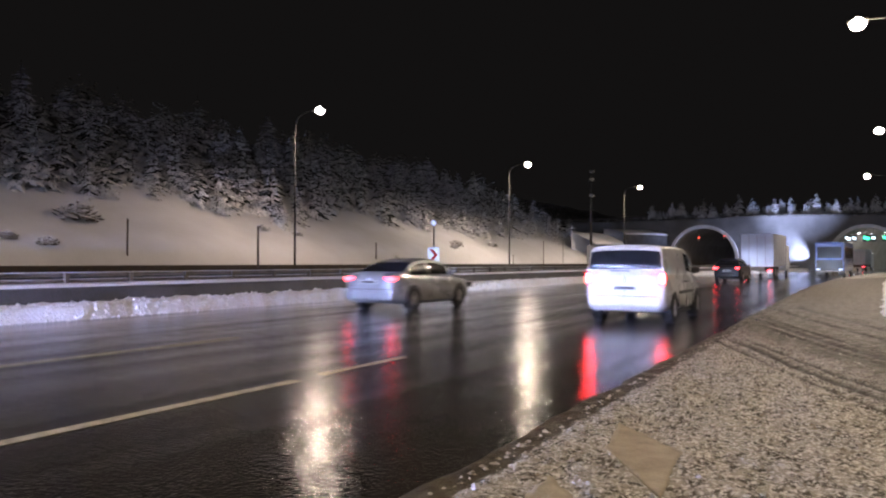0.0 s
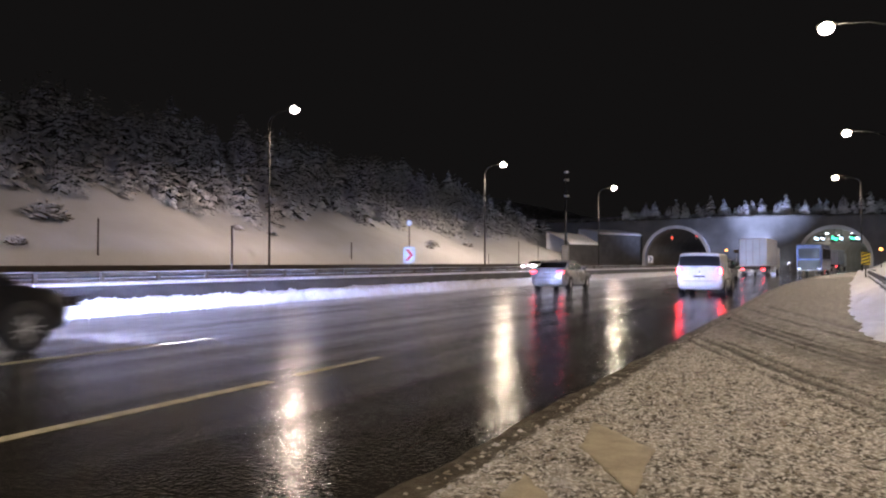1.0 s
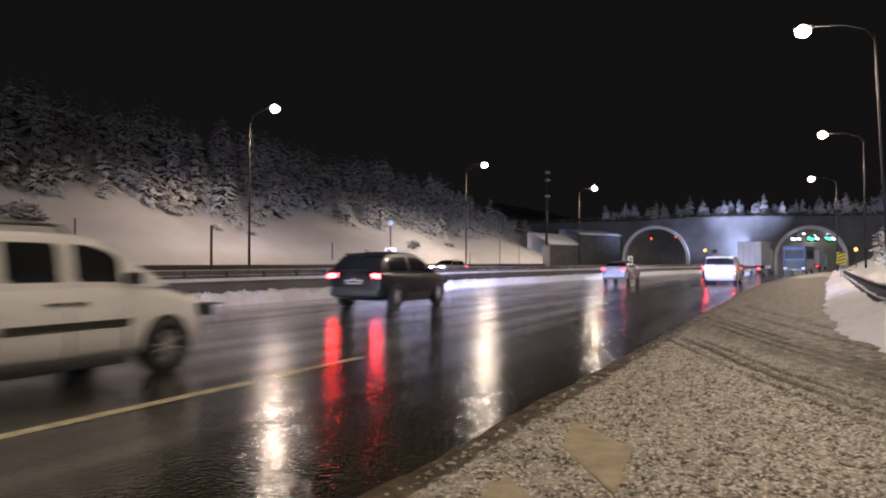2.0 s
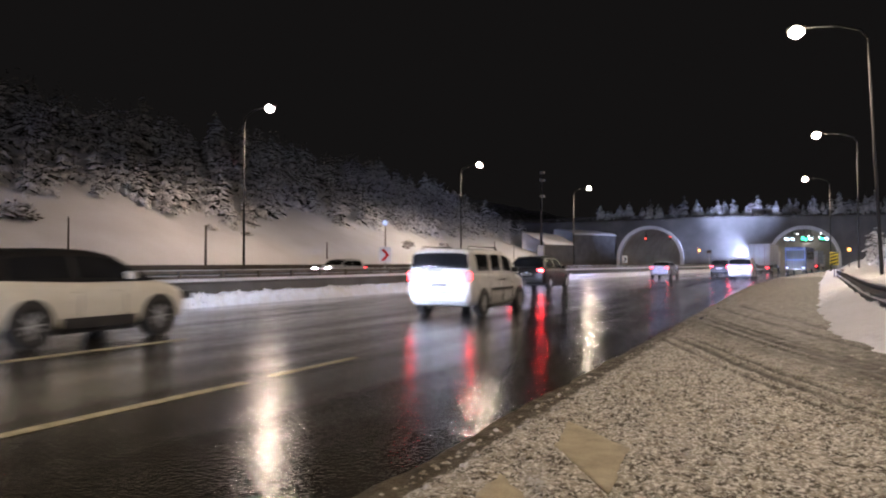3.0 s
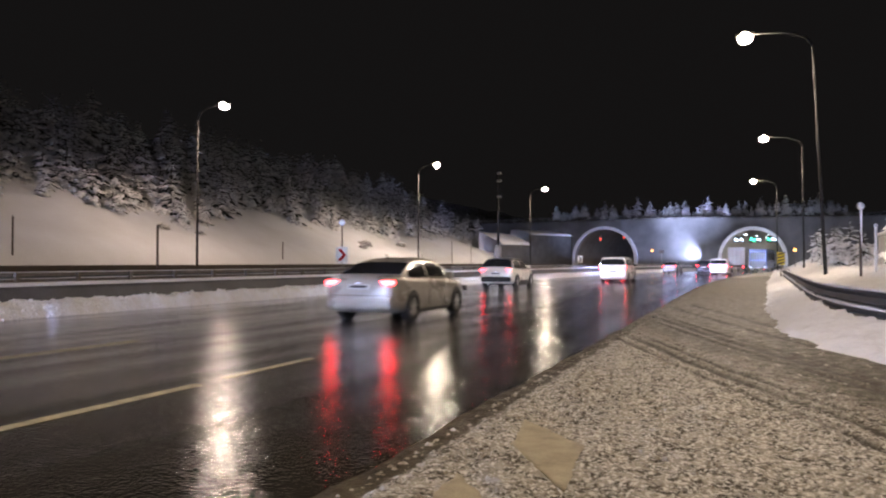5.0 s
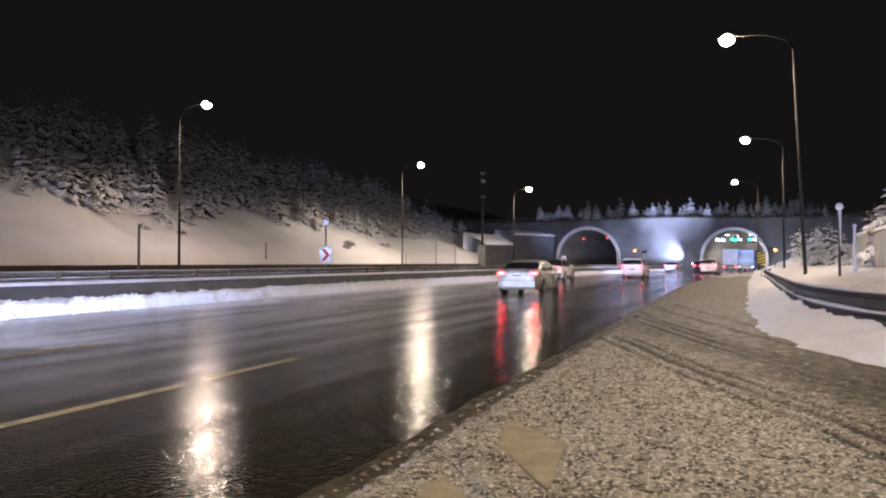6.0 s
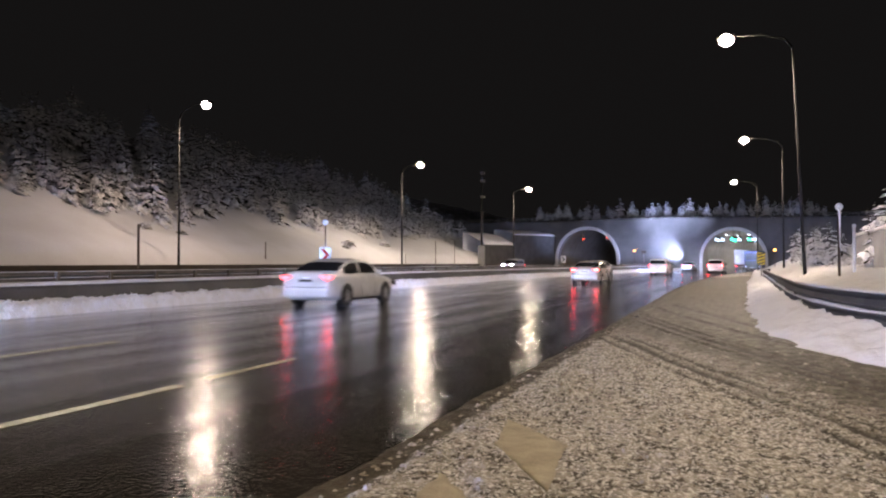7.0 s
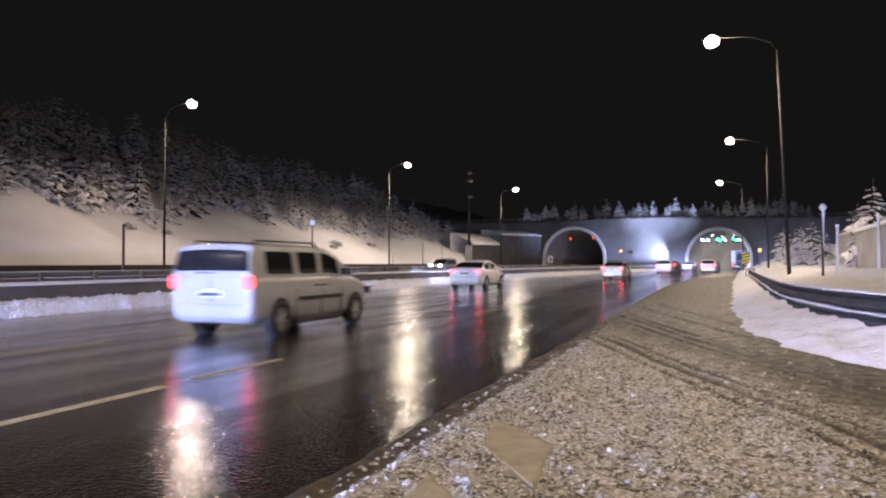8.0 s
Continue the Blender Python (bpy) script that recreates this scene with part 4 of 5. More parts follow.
def interp(rows, f):
    """Smoothly between the rows of a shape."""
    k = max(0, min(len(rows) - 2, sum(1 for r in rows if r[0] <= f) - 1))
    a, b = rows[k], rows[k + 1]
    u = (f - a[0]) / (b[0] - a[0])
    p, q = rows[max(0, k - 1)], rows[min(len(rows) - 1, k + 2)]
    out = []
    for i in range(1, len(a)):
        h = b[0] - a[0]
        ma = (b[i] - p[i]) / max(1e-6, b[0] - p[0]) * h
        mb = (q[i] - a[i]) / max(1e-6, q[0] - a[0]) * h
        out.append((2 * u**3 - 3 * u**2 + 1) * a[i] + (u**3 - 2 * u**2 + u) * ma + (3 * u**2 - 2 * u**3) * b[i] + (u**3 - u**2) * mb)
    return out


def patch(at, s0, s1, a0, a1, lift, ns=8, na=6):
    """A curved pane or panel cut from the surface at(s, a), standing proud by lift, with turned-in edges."""
    bm = bmesh.new()
    pts = [[Vector(at(s0 + (s1 - s0) * i / ns, a0 + (a1 - a0) * j / na)) for j in range(na + 1)] for i in range(ns + 1)]
    e = 1e-3
    rows = []
    for i in range(ns + 1):
        row = []
        for j in range(na + 1):
            si, aj = s0 + (s1 - s0) * i / ns, a0 + (a1 - a0) * j / na
            n = (Vector(at(si + e, aj)) - Vector(at(si - e, aj))).cross(Vector(at(si, aj + e)) - Vector(at(si, aj - e)))
            n = n.normalized() if n.length > 1e-12 else Vector((0, 0, 1))
            mid = Vector((0, pts[i][j].y, 0.6))
            if n.dot(pts[i][j] - mid) < 0:
                n = -n
            rim = i in (0, ns) or j in (0, na)
            row.append(bm.verts.new(pts[i][j] + n * (lift * (-0.4 if rim else 1.0))))
        rows.append(row)
    for i in range(ns):
        for j in range(na):
            bm.faces.new((rows[i][j], rows[i + 1][j], rows[i + 1][j + 1], rows[i][j + 1]))
    return bm


def car(name, kind, L, W, H, colour, label, category, tail=TAIL, head=HEAD, roof=None, side_panes=True, rack=False, plate_lit=True, lower=None, head_up=0.0):
    s = SHAPES[kind]
    hw, belt = W / 2, s["belt"]
    wb, wr = s["wb"] * hw, s["wr"] * hw
    c = empty(name)

    def section(f):
        w, zl, zt = interp(s["body"], f)
        y, w, d = f * L, w * hw, zt - zl
        return [(0, y, zl), (w * .80, y, zl), (w * .92, y, zl + .05 * d), (w * .975, y, zl + .16 * d), (w * .99, y, zl + .34 * d), (w, y, zl + .55 * d), (w * .995, y, zl + .70 * d), (w * .965, y, zl + .72 * d + .09 * d),
                (w * .95, y, zt - .06 * d), (w * .90, y, zt - .015 * d), (w * .78, y, zt), (w * .4, y, zt + .02), (0, y, zt + .025)]

    bm = bmesh.new()
    rings = []
    for f in [-.5, -.497, -.49, -.48] + steps(-.47, .47, 42) + [.48, .49, .497, .5]:
        pts = section(f)
        rings.append([bm.verts.new(p) for p in pts + [(-x, y, z) for x, y, z in reversed(pts[1:-1])]])
    n = len(rings[0])
    for a, b in zip(rings, rings[1:]):
        for k in range(n):
            bm.faces.new((a[k], a[(k + 1) % n], b[(k + 1) % n], b[k]))
    bm.faces.new(rings[0])
    bm.faces.new(rings[-1][::-1])
    part("body", bm, colour, c, smooth=True)

    def shell(f, a):
        zr = belt + (H - belt) * max(0.0, interp(s["cabin"], f)[0])
        zs = belt + (zr - belt) * .86
        width = lambda z: wb + (wr - wb) * max(0.0, (z - belt) / (H - belt)) ** 1.25
        g = abs(a)
        if g >= .5:
            z = zs + (belt - .05 - zs) * (g - .5) / .5
            x = width(max(belt, z))
        else:
            t = g / .5 * math.pi / 2
            x, z = width(zs) * math.sin(t) ** .85, zs + (zr - zs) * math.cos(t) ** .75
        return (math.copysign(x, a) if a else 0.0, f * L, z)

    c0, c1 = s["cabin"][0][0], s["cabin"][-1][0]
    bm = bmesh.new()
    rows = [[bm.verts.new(shell(f, a)) for a in steps(-1, 1, 29)] for f in steps(c0, c1, 46)]
    for a, b in zip(rows, rows[1:]):
        for k in range(28):
            bm.faces.new((a[k], a[k + 1], b[k + 1], b[k]))
    part("cabin", bm, roof or colour, c, smooth=True)
    part("rear_window", patch(shell, *s["rear"], *((-.40, .40) if kind == "van" else (-.455, .455)), .008, 10, 12), GLASS_DARK, c, "dark tinted rear window", smooth=True)
    part("windscreen", patch(shell, *s["front"], -.46, .46, .008, 10, 12), GLASS_DARK, c, "dark windscreen", smooth=True)
    for sgn in (-1, 1):
        for f0, f1 in (s["panes"] if side_panes else s["panes"][-1:]):
            part("side_window", patch(shell, f0, f1, sgn * .54, sgn * .95, .008, 10, 6), GLASS_DARK, c, "dark side window", smooth=True)
    for sgn in (-1, 1):
        for (_, f0), (f1, _) in zip(s["panes"], s["panes"][1:]):
            if side_panes and f1 - f0 < .01:
                part("pillar", patch(shell, f0 - .006, f1 + .006, sgn * .54, sgn * .95, .006, 2, 6), PLASTIC, c, "black door pillar", smooth=True)
    rear, zt = -.5 * L, s["body"][1][3]
    for sgn in (-1, 1):
        if kind == "sedan":
            lamp = box(bmesh.new(), -.20, -.035, -.055, .17, .16, .055, .03, pose(sgn * hw * .70, rear + .03, .885, 0, 0, -sgn * 9))
        elif kind == "hatch":
            lamp = box(bmesh.new(), -.24, -.035, -.065, .17, .16, .065, .03, pose(sgn * hw * .70, rear + .03, .95, 0, 0, -sgn * 9))
        else:
            lamp = box(bmesh.new(), -.06, -.03, -.11, .045, .10, .11, .03, pose(sgn * hw * .91, rear - .002, .99, 0, 0, 0))
        part("tail_light", lamp, tail, c, "lit red tail light")
        # open-fronted housing round the lamp; hood and cheeks are added to block stray light
        hx, hz, hy = sgn * hw * .66, s["body"][-3][3] - .07 + head_up, .5 * L
        hood, cheek = (.03, .02) if head is HEAD_FAR else (.36, .14)
        bm = bmesh.new()
        for b in ((-.16, -.06, -.075, .16, .09, -.06), (-.175, -.06, .06, .175, hood, .072), (-.175, -.06, -.075, -.16, cheek, .075), (.16, -.06, -.075, .175, cheek, .075), (-.16, -.06, -.06, .16, -.045, .06)):
            box(bm, *b, m=pose(hx, hy, hz))
        shade = part("headlight", bm, PLASTIC, c, "headlight in a dark open housing with added spill-blocking shields")
        part("lamp", box(bmesh.new(), -.13, -.03, -.04, .13, .01, .04, .008, pose(hx, hy, hz)), head, shade, "lit bluish-white lamp")
        part("mirror", box(bmesh.new(), -.10, -.05, -.07, .10, .05, .07, .035, pose(sgn * (hw + .05), s["front"][1] * L - .42, belt + .06)), PLASTIC if kind == "van" else colour, c)
        for f in s["wheels"]:
            bm = bmesh.new()
            bmesh.ops.create_cone(bm, cap_ends=True, segments=28, radius1=s["r"] + .04, radius2=s["r"] + .03, depth=.16, matrix=pose(sgn * (hw - .078), f * L, s["r"] + .02, 0, sgn * 90, 0))
            part("wheel_arch", bm, PLASTIC, c, "black wheel arch")
            wheel(s["r"], c, sgn * (hw - .095), f * L)
        for f in ((-.10, .095) if kind != "van" else (-.03, .03)):
            part("door_handle", box(bmesh.new(), -.02, -.09, -.015, .018, .09, .015, .006, pose(sgn * hw * .99, f * L, belt - .20)), PLASTIC if kind == "van" else colour, c)
        for f in (-.09, .125) if kind != "van" else (-.20, .005, .18):
            part("door_seam", box(bmesh.new(), -.03, -.005, .34, .002, .005, belt - .26, 0, pose(sgn * hw, f * L, 0)), PLASTIC, c)
    part("rear_bumper", box(bmesh.new(), -hw * .88, rear - .05, .30 if kind == "sedan" else .36, hw * .88, rear + .2, .56 if kind == "sedan" else .62, .07), lower or colour, c, "rear bumper")
    pz = .80 if kind == "sedan" else .78
    part("number_plate", box(bmesh.new(), -.26, rear - .03, pz - .055, .26, rear - .002, pz + .055, .005), PLATE, c, "pale blank number plate")
    part("plate_bar", box(bmesh.new(), -.21, rear - .034, pz - .028, .22, rear - .026, pz + .028, 0), BLACK_SIGN, c, "plain dark bar on the plate")
    if plate_lit:
        part("plate_lamp", box(bmesh.new(), -.06, rear - .03, pz + .075, .06, rear - .004, pz + .09, .004), PLATE_LIGHT, c, "small white plate lamp")
    part("boot_seam", box(bmesh.new(), -hw * .76, rear - .006, .60, hw * .76, rear + .05, .612, 0), PLASTIC, c)
    part("sill", box(bmesh.new(), -hw * .95, -.19 * L, .17, hw * .95, .19 * L, .26, .02), PLASTIC, c, "dark door sill")
    rr, rf = s["cabin"][3][0] * L, s["cabin"][7][0] * L
    if kind == "van":
        for sgn in (-1, 1):
            part("side_moulding", box(bmesh.new(), -.012, -.18 * L, .62, .014, .19 * L, .69, .006, pose(sgn * hw, 0, 0)), PLASTIC, c, "black side moulding")
        part("door_split", box(bmesh.new(), -.008, rear - .006, .64, .008, rear + .02, 1.04, 0), PLASTIC, c)
        part("wiper", box(bmesh.new(), -.3, rear - .03, 1.14, .1, rear - .01, 1.16, 0), PLASTIC, c)
    if kind == "hatch":
        part("spoiler", box(bmesh.new(), -wr * .92, rear + .42, H - .115, wr * .9, rear + .78, H - .06, .02), roof or colour, c, "small roof spoiler")
        for sgn in (-1, 1):
            part("side_cladding", box(bmesh.new(), -.02, -.17 * L, .25, .014, .18 * L, .43, .01, pose(sgn * hw * .99, 0, 0)), PLASTIC, c, "black lower cladding")
    if rack:
        for sgn in (-1, 1):
            part("roof_rail", tube(bmesh.new(), [(sgn * wr * .86, rr + .2, H - .05), (sgn * wr * .86, rr + .3, H + .04), (sgn * wr * .86, rf - .3, H + .04), (sgn * wr * .86, rf - .2, H - .05)], .02, 6), PLASTIC, c)
    else:
        part("aerial", tube(bmesh.new(), [(0, rr + .25, H - .06), (0, rr + .1, H + .08)], [.03, .008], 6), PLASTIC, c)
    return tagged(c, label, category)


def box_truck(name, L, W, H, box_mat, cab_mat, label, tail=TAIL, coach=False):
    c = empty(name)
    hw = W / 2
    cab0 = L / 2 - 2.0
    if coach:
        part("body", box(bmesh.new(), -hw, -L / 2, .45, hw, L / 2, H, .16), box_mat, c)
        part("rear_window", box(bmesh.new(), -hw * .82, -L / 2 - .02, 1.75, hw * .82, -L / 2 + .01, H - .45, .008), GLASS_DARK, c, "wide dark rear window")
        for k in range(5):
            y0 = -L / 2 + .5 + k * (L - .8) / 5
            for sgn in (-1, 1):
                part("side_window", box(bmesh.new(), -.012, y0, 1.75, .012, y0 + (L - .8) / 5 - .12, H - .5, .005, pose(sgn * hw, 0, 0)), GLASS_DARK, c)
        part("rear_panel", box(bmesh.new(), -hw * .9, -L / 2 - .02, .55, hw * .9, -L / 2 + .01, 1.6, .008), cab_mat, c, "lower engine panel")
    else:
        part("cargo_box", box(bmesh.new(), -hw, -L / 2, 1.0, hw, cab0 - .15, H, .05), box_mat, c, "tall pale canvas cargo box")
        for x in (-hw * .5, 0.0, hw * .5):
            part("door_bar", box(bmesh.new(), x - .02, -L / 2 - .03, 1.1, x + .02, -L / 2 - .002, H - .15, .005), STEEL, c)
        for k in range(6):
            y0 = -L / 2 + .4 + k * (L - 3.2) / 5
            for sgn in (-1, 1):
                part("box_rib", box(bmesh.new(), -.015, y0 - .03, 1.05, .02, y0 + .03, H - .08, .005, pose(sgn * hw, 0, 0)), STEEL, c)
        part("cab", box(bmesh.new(), -hw * .96, cab0, .6, hw * .96, L / 2, min(H - .4, 2.9), .14), cab_mat, c, "cab")
        part("windscreen", box(bmesh.new(), -hw * .85, L / 2 - .01, 1.6, hw * .85, L / 2 + .015, 2.5, .005), GLASS_DARK, c)
        part("chassis", box(bmesh.new(), -hw * .45, -L / 2 + .1, .62, hw * .45, L / 2 - .4, .99, .02), STEEL_DARK, c, "dark steel chassis")
    part("bumper_bar", box(bmesh.new(), -hw * .94, -L / 2 - .06, .42, hw * .94, -L / 2 + .06, .56, .02), STEEL, c)
    for sgn in (-1, 1):
        part("tail_light", box(bmesh.new(), -.16, -.04, -.07, .16, .03, .07, .015, pose(sgn * hw * .76, -L / 2 - .06, .68)), tail, c, "lit tail light cluster")
        part("headlight", box(bmesh.new(), -.16, -.03, -.09, .16, .04, .09, .015, pose(sgn * hw * .72, L / 2, .85)), HEAD_FAR, c, "lit headlight")
        part("mud_flap", box(bmesh.new(), -.22, -.015, .1, .22, .015, .6, .005, pose(sgn * hw * .75, -L / 2 + .45, 0)), PLASTIC, c)
        for y in ((-L / 2 + 1.2, -L / 2 + 2.4, L / 2 - 1.1) if L > 8.5 else (-L / 2 + 1.6, L / 2 - 1.3)):
            wheel(.48, c, sgn * (hw - .16), y)
    part("number_plate", box(bmesh.new(), -.26, -L / 2 - .085, .45, .26, -L / 2 - .065, .55, .004), PLATE, c, "pale blank number plate")
    return tagged(c, label, "truck" if not coach else "coach")


FLEET = {
    "A": car("sedan_car", "sedan", 4.55, 1.76, 1.46, SILVER, "silver saloon car with lit tail lights on wet asphalt", "car"),
    "B": car("panel_van", "van", 4.25, 1.77, 1.73, WHITE, "white panel van with bright red brake lights", "van", tail=BRAKE, side_panes=False),
    "C": car("estate_car", "hatch", 4.4, 1.78, 1.62, BLACK, "dark sport utility car with red tail lights, far ahead", "car", plate_lit=False),
    "G": car("suv_car", "hatch", 4.45, 1.84, 1.66, BLACK, "black sport utility car with glowing red tail lights", "car", tail=BRAKE, head=HEAD_BLUE, lower=PLASTIC),
    "H": car("passenger_van", "van", 4.2, 1.74, 1.69, WHITE, "white passenger van with roof rails and dark windows", "van", rack=True),
    "I": car("crossover_car", "hatch", 4.12, 1.78, 1.57, CREAM, "cream-white crossover car with a black roof", "car", roof=BLACK, lower=PLASTIC),
    "J": car("sedan_car", "sedan", 4.62, 1.81, 1.46, SILVER_WARM, "silver-beige saloon car with wide red tail lights", "car", tail=TAIL_WIDE),
    "K": car("sedan_car", "sedan", 4.5, 1.78, 1.47, WHITE, "white saloon car with dark windows on wet asphalt", "car", head=HEAD_COOL),
    "L": car("passenger_van", "van", 4.72, 1.72, 1.68, WHITE_DIRTY, "white passenger van with roof rails in the middle lane", "van", rack=True, tail=TAIL_DIM),
    "M": car("estate_car", "hatch", 4.4, 1.78, 1.60, SILVER, "oncoming silver car with glaring headlights", "car", head=HEAD_FAR, head_up=0.22),
    "N": car("passenger_van", "van", 4.3, 1.8, 1.85, SILVER, "oncoming van with glaring headlights beside the snow", "van", head=HEAD_FAR, head_up=0.30),
    "O": car("sedan_car", "sedan", 4.5, 1.78, 1.46, SILVER, "silver saloon car following in the middle lane", "car", head=HEAD_BLUE),
    "D": box_truck("box_truck", 9.0, 2.5, 3.7, CANVAS, WHITE, "pale canvas box truck near the tunnel mouth"),
    "E": box_truck("coach", 8.5, 2.5, 3.3, BLUE, BLACK, "dark blue coach with a wide rear window", coach=True, tail=PLATE_LIGHT),
    "F": box_truck("box_truck", 7.5, 2.4, 3.5, CANVAS, WHITE, "small pale box truck inside the tunnel"),
}

# lane line, direction of travel, and how far along the road each vehicle is, time by time
TRIPS = {
    "A": (-11.5, 1, ((0.0, 18.6), (1.0, 35.1), (1.5, 43.2), (2.8, 65.2), (3.5, 75.2), (4.5, 89.6), (5.2, 98.0), (6.5, 114.0), (8.0, 131.0))),
    "B": (-4.3, 1, ((0.0, 17.8), (0.4, 23.2), (1.0, 32.6), (1.5, 40.2), (2.8, 59.8), (3.5, 68.9), (4.5, 79.4), (5.2, 85.0), (6.5, 94.0), (7.0, 97.4), (8.0, 104.3))),
    "C": (-7.8, 1, ((0.0, 54.5), (1.0, 62.0), (1.5, 66.0), (2.8, 74.5), (3.5, 80.4), (4.5, 91.7), (8.0, 131.0))),
    "D": (-7.8, 1, ((0.0, 69.3), (1.0, 82.0), (1.5, 87.8), (2.8, 102.4), (8.0, 160.0))),
    "E": (-3.9, 1, ((0.0, 83.0), (1.0, 91.6), (1.5, 95.7), (2.8, 104.5), (3.5, 109.5), (4.5, 117.0), (5.2, 121.5), (6.5, 131.5), (8.0, 141.0))),
    "F": (-9.3, 1, ((0.0, 141.0), (8.0, 176.0))),
    "G": (-11.4, 1, ((1.0, 5.4), (1.4, 11.0), (1.6, 13.7), (2.8, 32.1), (3.0, 35.3), (3.5, 43.6), (4.5, 60.0), (8.0, 117.0))),
    "H": (-7.8, 1, ((2.8, 15.6), (3.0, 18.2), (3.5, 25.3), (4.5, 41.6), (5.2, 52.7), (6.5, 71.5), (7.0, 78.6), (8.0, 91.6))),
    "I": (-11.4, 1, ((3.2, 11.2), (3.5, 15.1), (4.0, 22.1), (4.5, 29.3), (5.2, 40.1), (6.5, 59.0), (7.0, 66.5), (8.0, 81.0))),
    "J": (-7.8, 1, ((4.0, 3.0), (4.4, 8.2), (4.6, 11.0), (4.8, 13.7), (5.2, 19.3), (6.5, 38.6), (7.0, 46.2), (8.0, 61.6))),
    "K": (-11.4, 1, ((6.5, 13.1), (7.0, 20.8), (7.5, 28.6), (8.0, 36.9))),
    "L": (-8.12, 1, ((7.5, 6.2), (7.7, 8.85), (8.0, 12.9))),
    "O": (-8.2, 1, ((7.0, -24.0), (8.0, -9.6))),
    "M": (-29.5, -1, ((1.5, 68.0), (2.8, 47.6), (3.8, 30.2))),
    "N": (-31.5, -1, ((5.2, 130.3), (6.5, 108.5), (7.0, 99.5), (8.0, 81.0))),
}


def along(rows, t):
    if t <= rows[0][0]:
        (a, ya), (b, yb) = rows[0], rows[1]
    elif t >= rows[-1][0]:
        (a, ya), (b, yb) = rows[-2], rows[-1]
    else:
        k = next(i for i in range(len(rows) - 1) if rows[i + 1][0] >= t)
        (a, ya), (b, yb) = rows[k], rows[k + 1]
    return ya + (yb - ya) * (t - a) / (b - a)


def motions():
    for key, (lane, way, rows) in TRIPS.items():
        times = sorted({0.0, 8.0, *(t for t, _ in rows), *(0.5 * i for i in range(17))})
        out = []
        for t in times:
            y = along(rows, t)
            turn = -math.degrees(math.atan(slope(y))) + (0 if way > 0 else 180)
            out.append((t, pose(lane + bend(y), y, 0.0, 0, 0, turn)))
        walk(FLEET[key], out)
        if rows:
            # a turn of 72 degrees brings the rim back onto itself
            wheels = [o for o in FLEET[key].children if o.name.startswith("wheel") and not o.name.startswith("wheel_arch")]
            for w in wheels:
                place, turned, last, spin = w.location.copy(), 0.0, along(rows, 0.0), []
                for k in range(241):
                    y = along(rows, k / 30)
                    step = way * math.degrees((y - last) / place.z)
                    turned -= (step + 36) % 72 - 36
                    last = y
                    spin.append((k / 30, pose(*place, turned, 0, 0)))
                walk(w, spin)


# ---------------------------------------------------------------- trees
def fir_mesh(seed, h, spread, tiers, per):
    """A fir: drooping tiers of boughs, each a spine with flat needle sprays on both sides."""
    rnd = random.Random(seed)
    vs, fs = [], []

    def spray(p, d, length, width, thick, droop):
        d = d.normalized()
        side = Vector((-d.y, d.x, 0)).normalized()
        b = len(vs)
        tip = p + d * length + Vector((0, 0, -droop))
        mid = p + d * length * 0.45 + Vector((0, 0, thick * 0.4 - droop * 0.3))
        vs.extend([p, mid + side * width, tip, mid - side * width, mid + Vector((0, 0, thick)), mid - Vector((0, 0, thick * 0.5))])
        fs.extend([(b, b + 1, b + 4), (b + 1, b + 2, b + 4), (b + 2, b + 3, b + 4), (b + 3, b, b + 4), (b + 1, b, b + 5), (b + 2, b + 1, b + 5), (b + 3, b + 2, b + 5), (b, b + 3, b + 5)])

    for k in range(tiers):
        f = k / tiers
        z = h * (0.06 + 0.92 * f)
        reach = spread * (1 - f) ** 0.8 * rnd.uniform(0.75, 1.15) + 0.12
        n = max(4, int(per * (1 - 0.55 * f)))
        for j in range(n):
            if rnd.random() < 0.16:
                continue
            a = 2 * math.pi * (j + rnd.uniform(-0.6, 0.6)) / n + k * 1.3
            r = reach * rnd.uniform(0.45, 1.25)
            d = Vector((math.cos(a), math.sin(a), -0.32 + 0.5 * f + rnd.uniform(-0.22, 0.22)))
            root = Vector((0, 0, z + rnd.uniform(-0.75, 0.6) * h / tiers))
            m = 4 if r > 0.5 else 2
            for q in range(m):
                p = root + d * r * (0.18 + 0.62 * q / m)
                p.z -= 0.22 * r * (q / m) ** 2
                for sgn in (-1, 1):
                    dd = Matrix.Rotation(sgn * rnd.uniform(0.45, 0.95), 3, "Z") @ d
                    spray(p, dd, r * rnd.uniform(0.3, 0.46), r * rnd.uniform(0.09, 0.15), r * 0.07 + 0.02, r * rnd.uniform(0.06, 0.16))
            spray(root + d * r * 0.55 - Vector((0, 0, 0.12 * r)), d, r * 0.5, r * 0.12, r * 0.06 + 0.015, r * 0.12)
    spray(Vector((0, 0, h * 0.93)), Vector((0.02, 0, 1)), h * 0.09, 0.05, 0.03, 0)
    return mesh_from("crown", vs, fs, FIR)


def trunk_mesh(h, r):
    bm = tube(bmesh.new(), [(0, 0, -0.6), (0.02, 0, h * 0.4), (0, 0.02, h * 0.97)], [r, r * 0.65, 0.02], 7)
    me = bpy.data.meshes.new("trunk")
    bm.to_mesh(me)
    bm.free()
    me.materials.append(BARK)
    return me


KINDS = [(fir_mesh(11 + k, h, sp, ti, pe), trunk_mesh(h, 0.05 + h * 0.014)) for k, (h, sp, ti, pe) in enumerate(((5.4, 2.1, 13, 10), (6.6, 2.3, 15, 10), (3.6, 1.9, 9, 10), (4.6, 1.7, 12, 9), (7.2, 2.4, 16, 10)))]


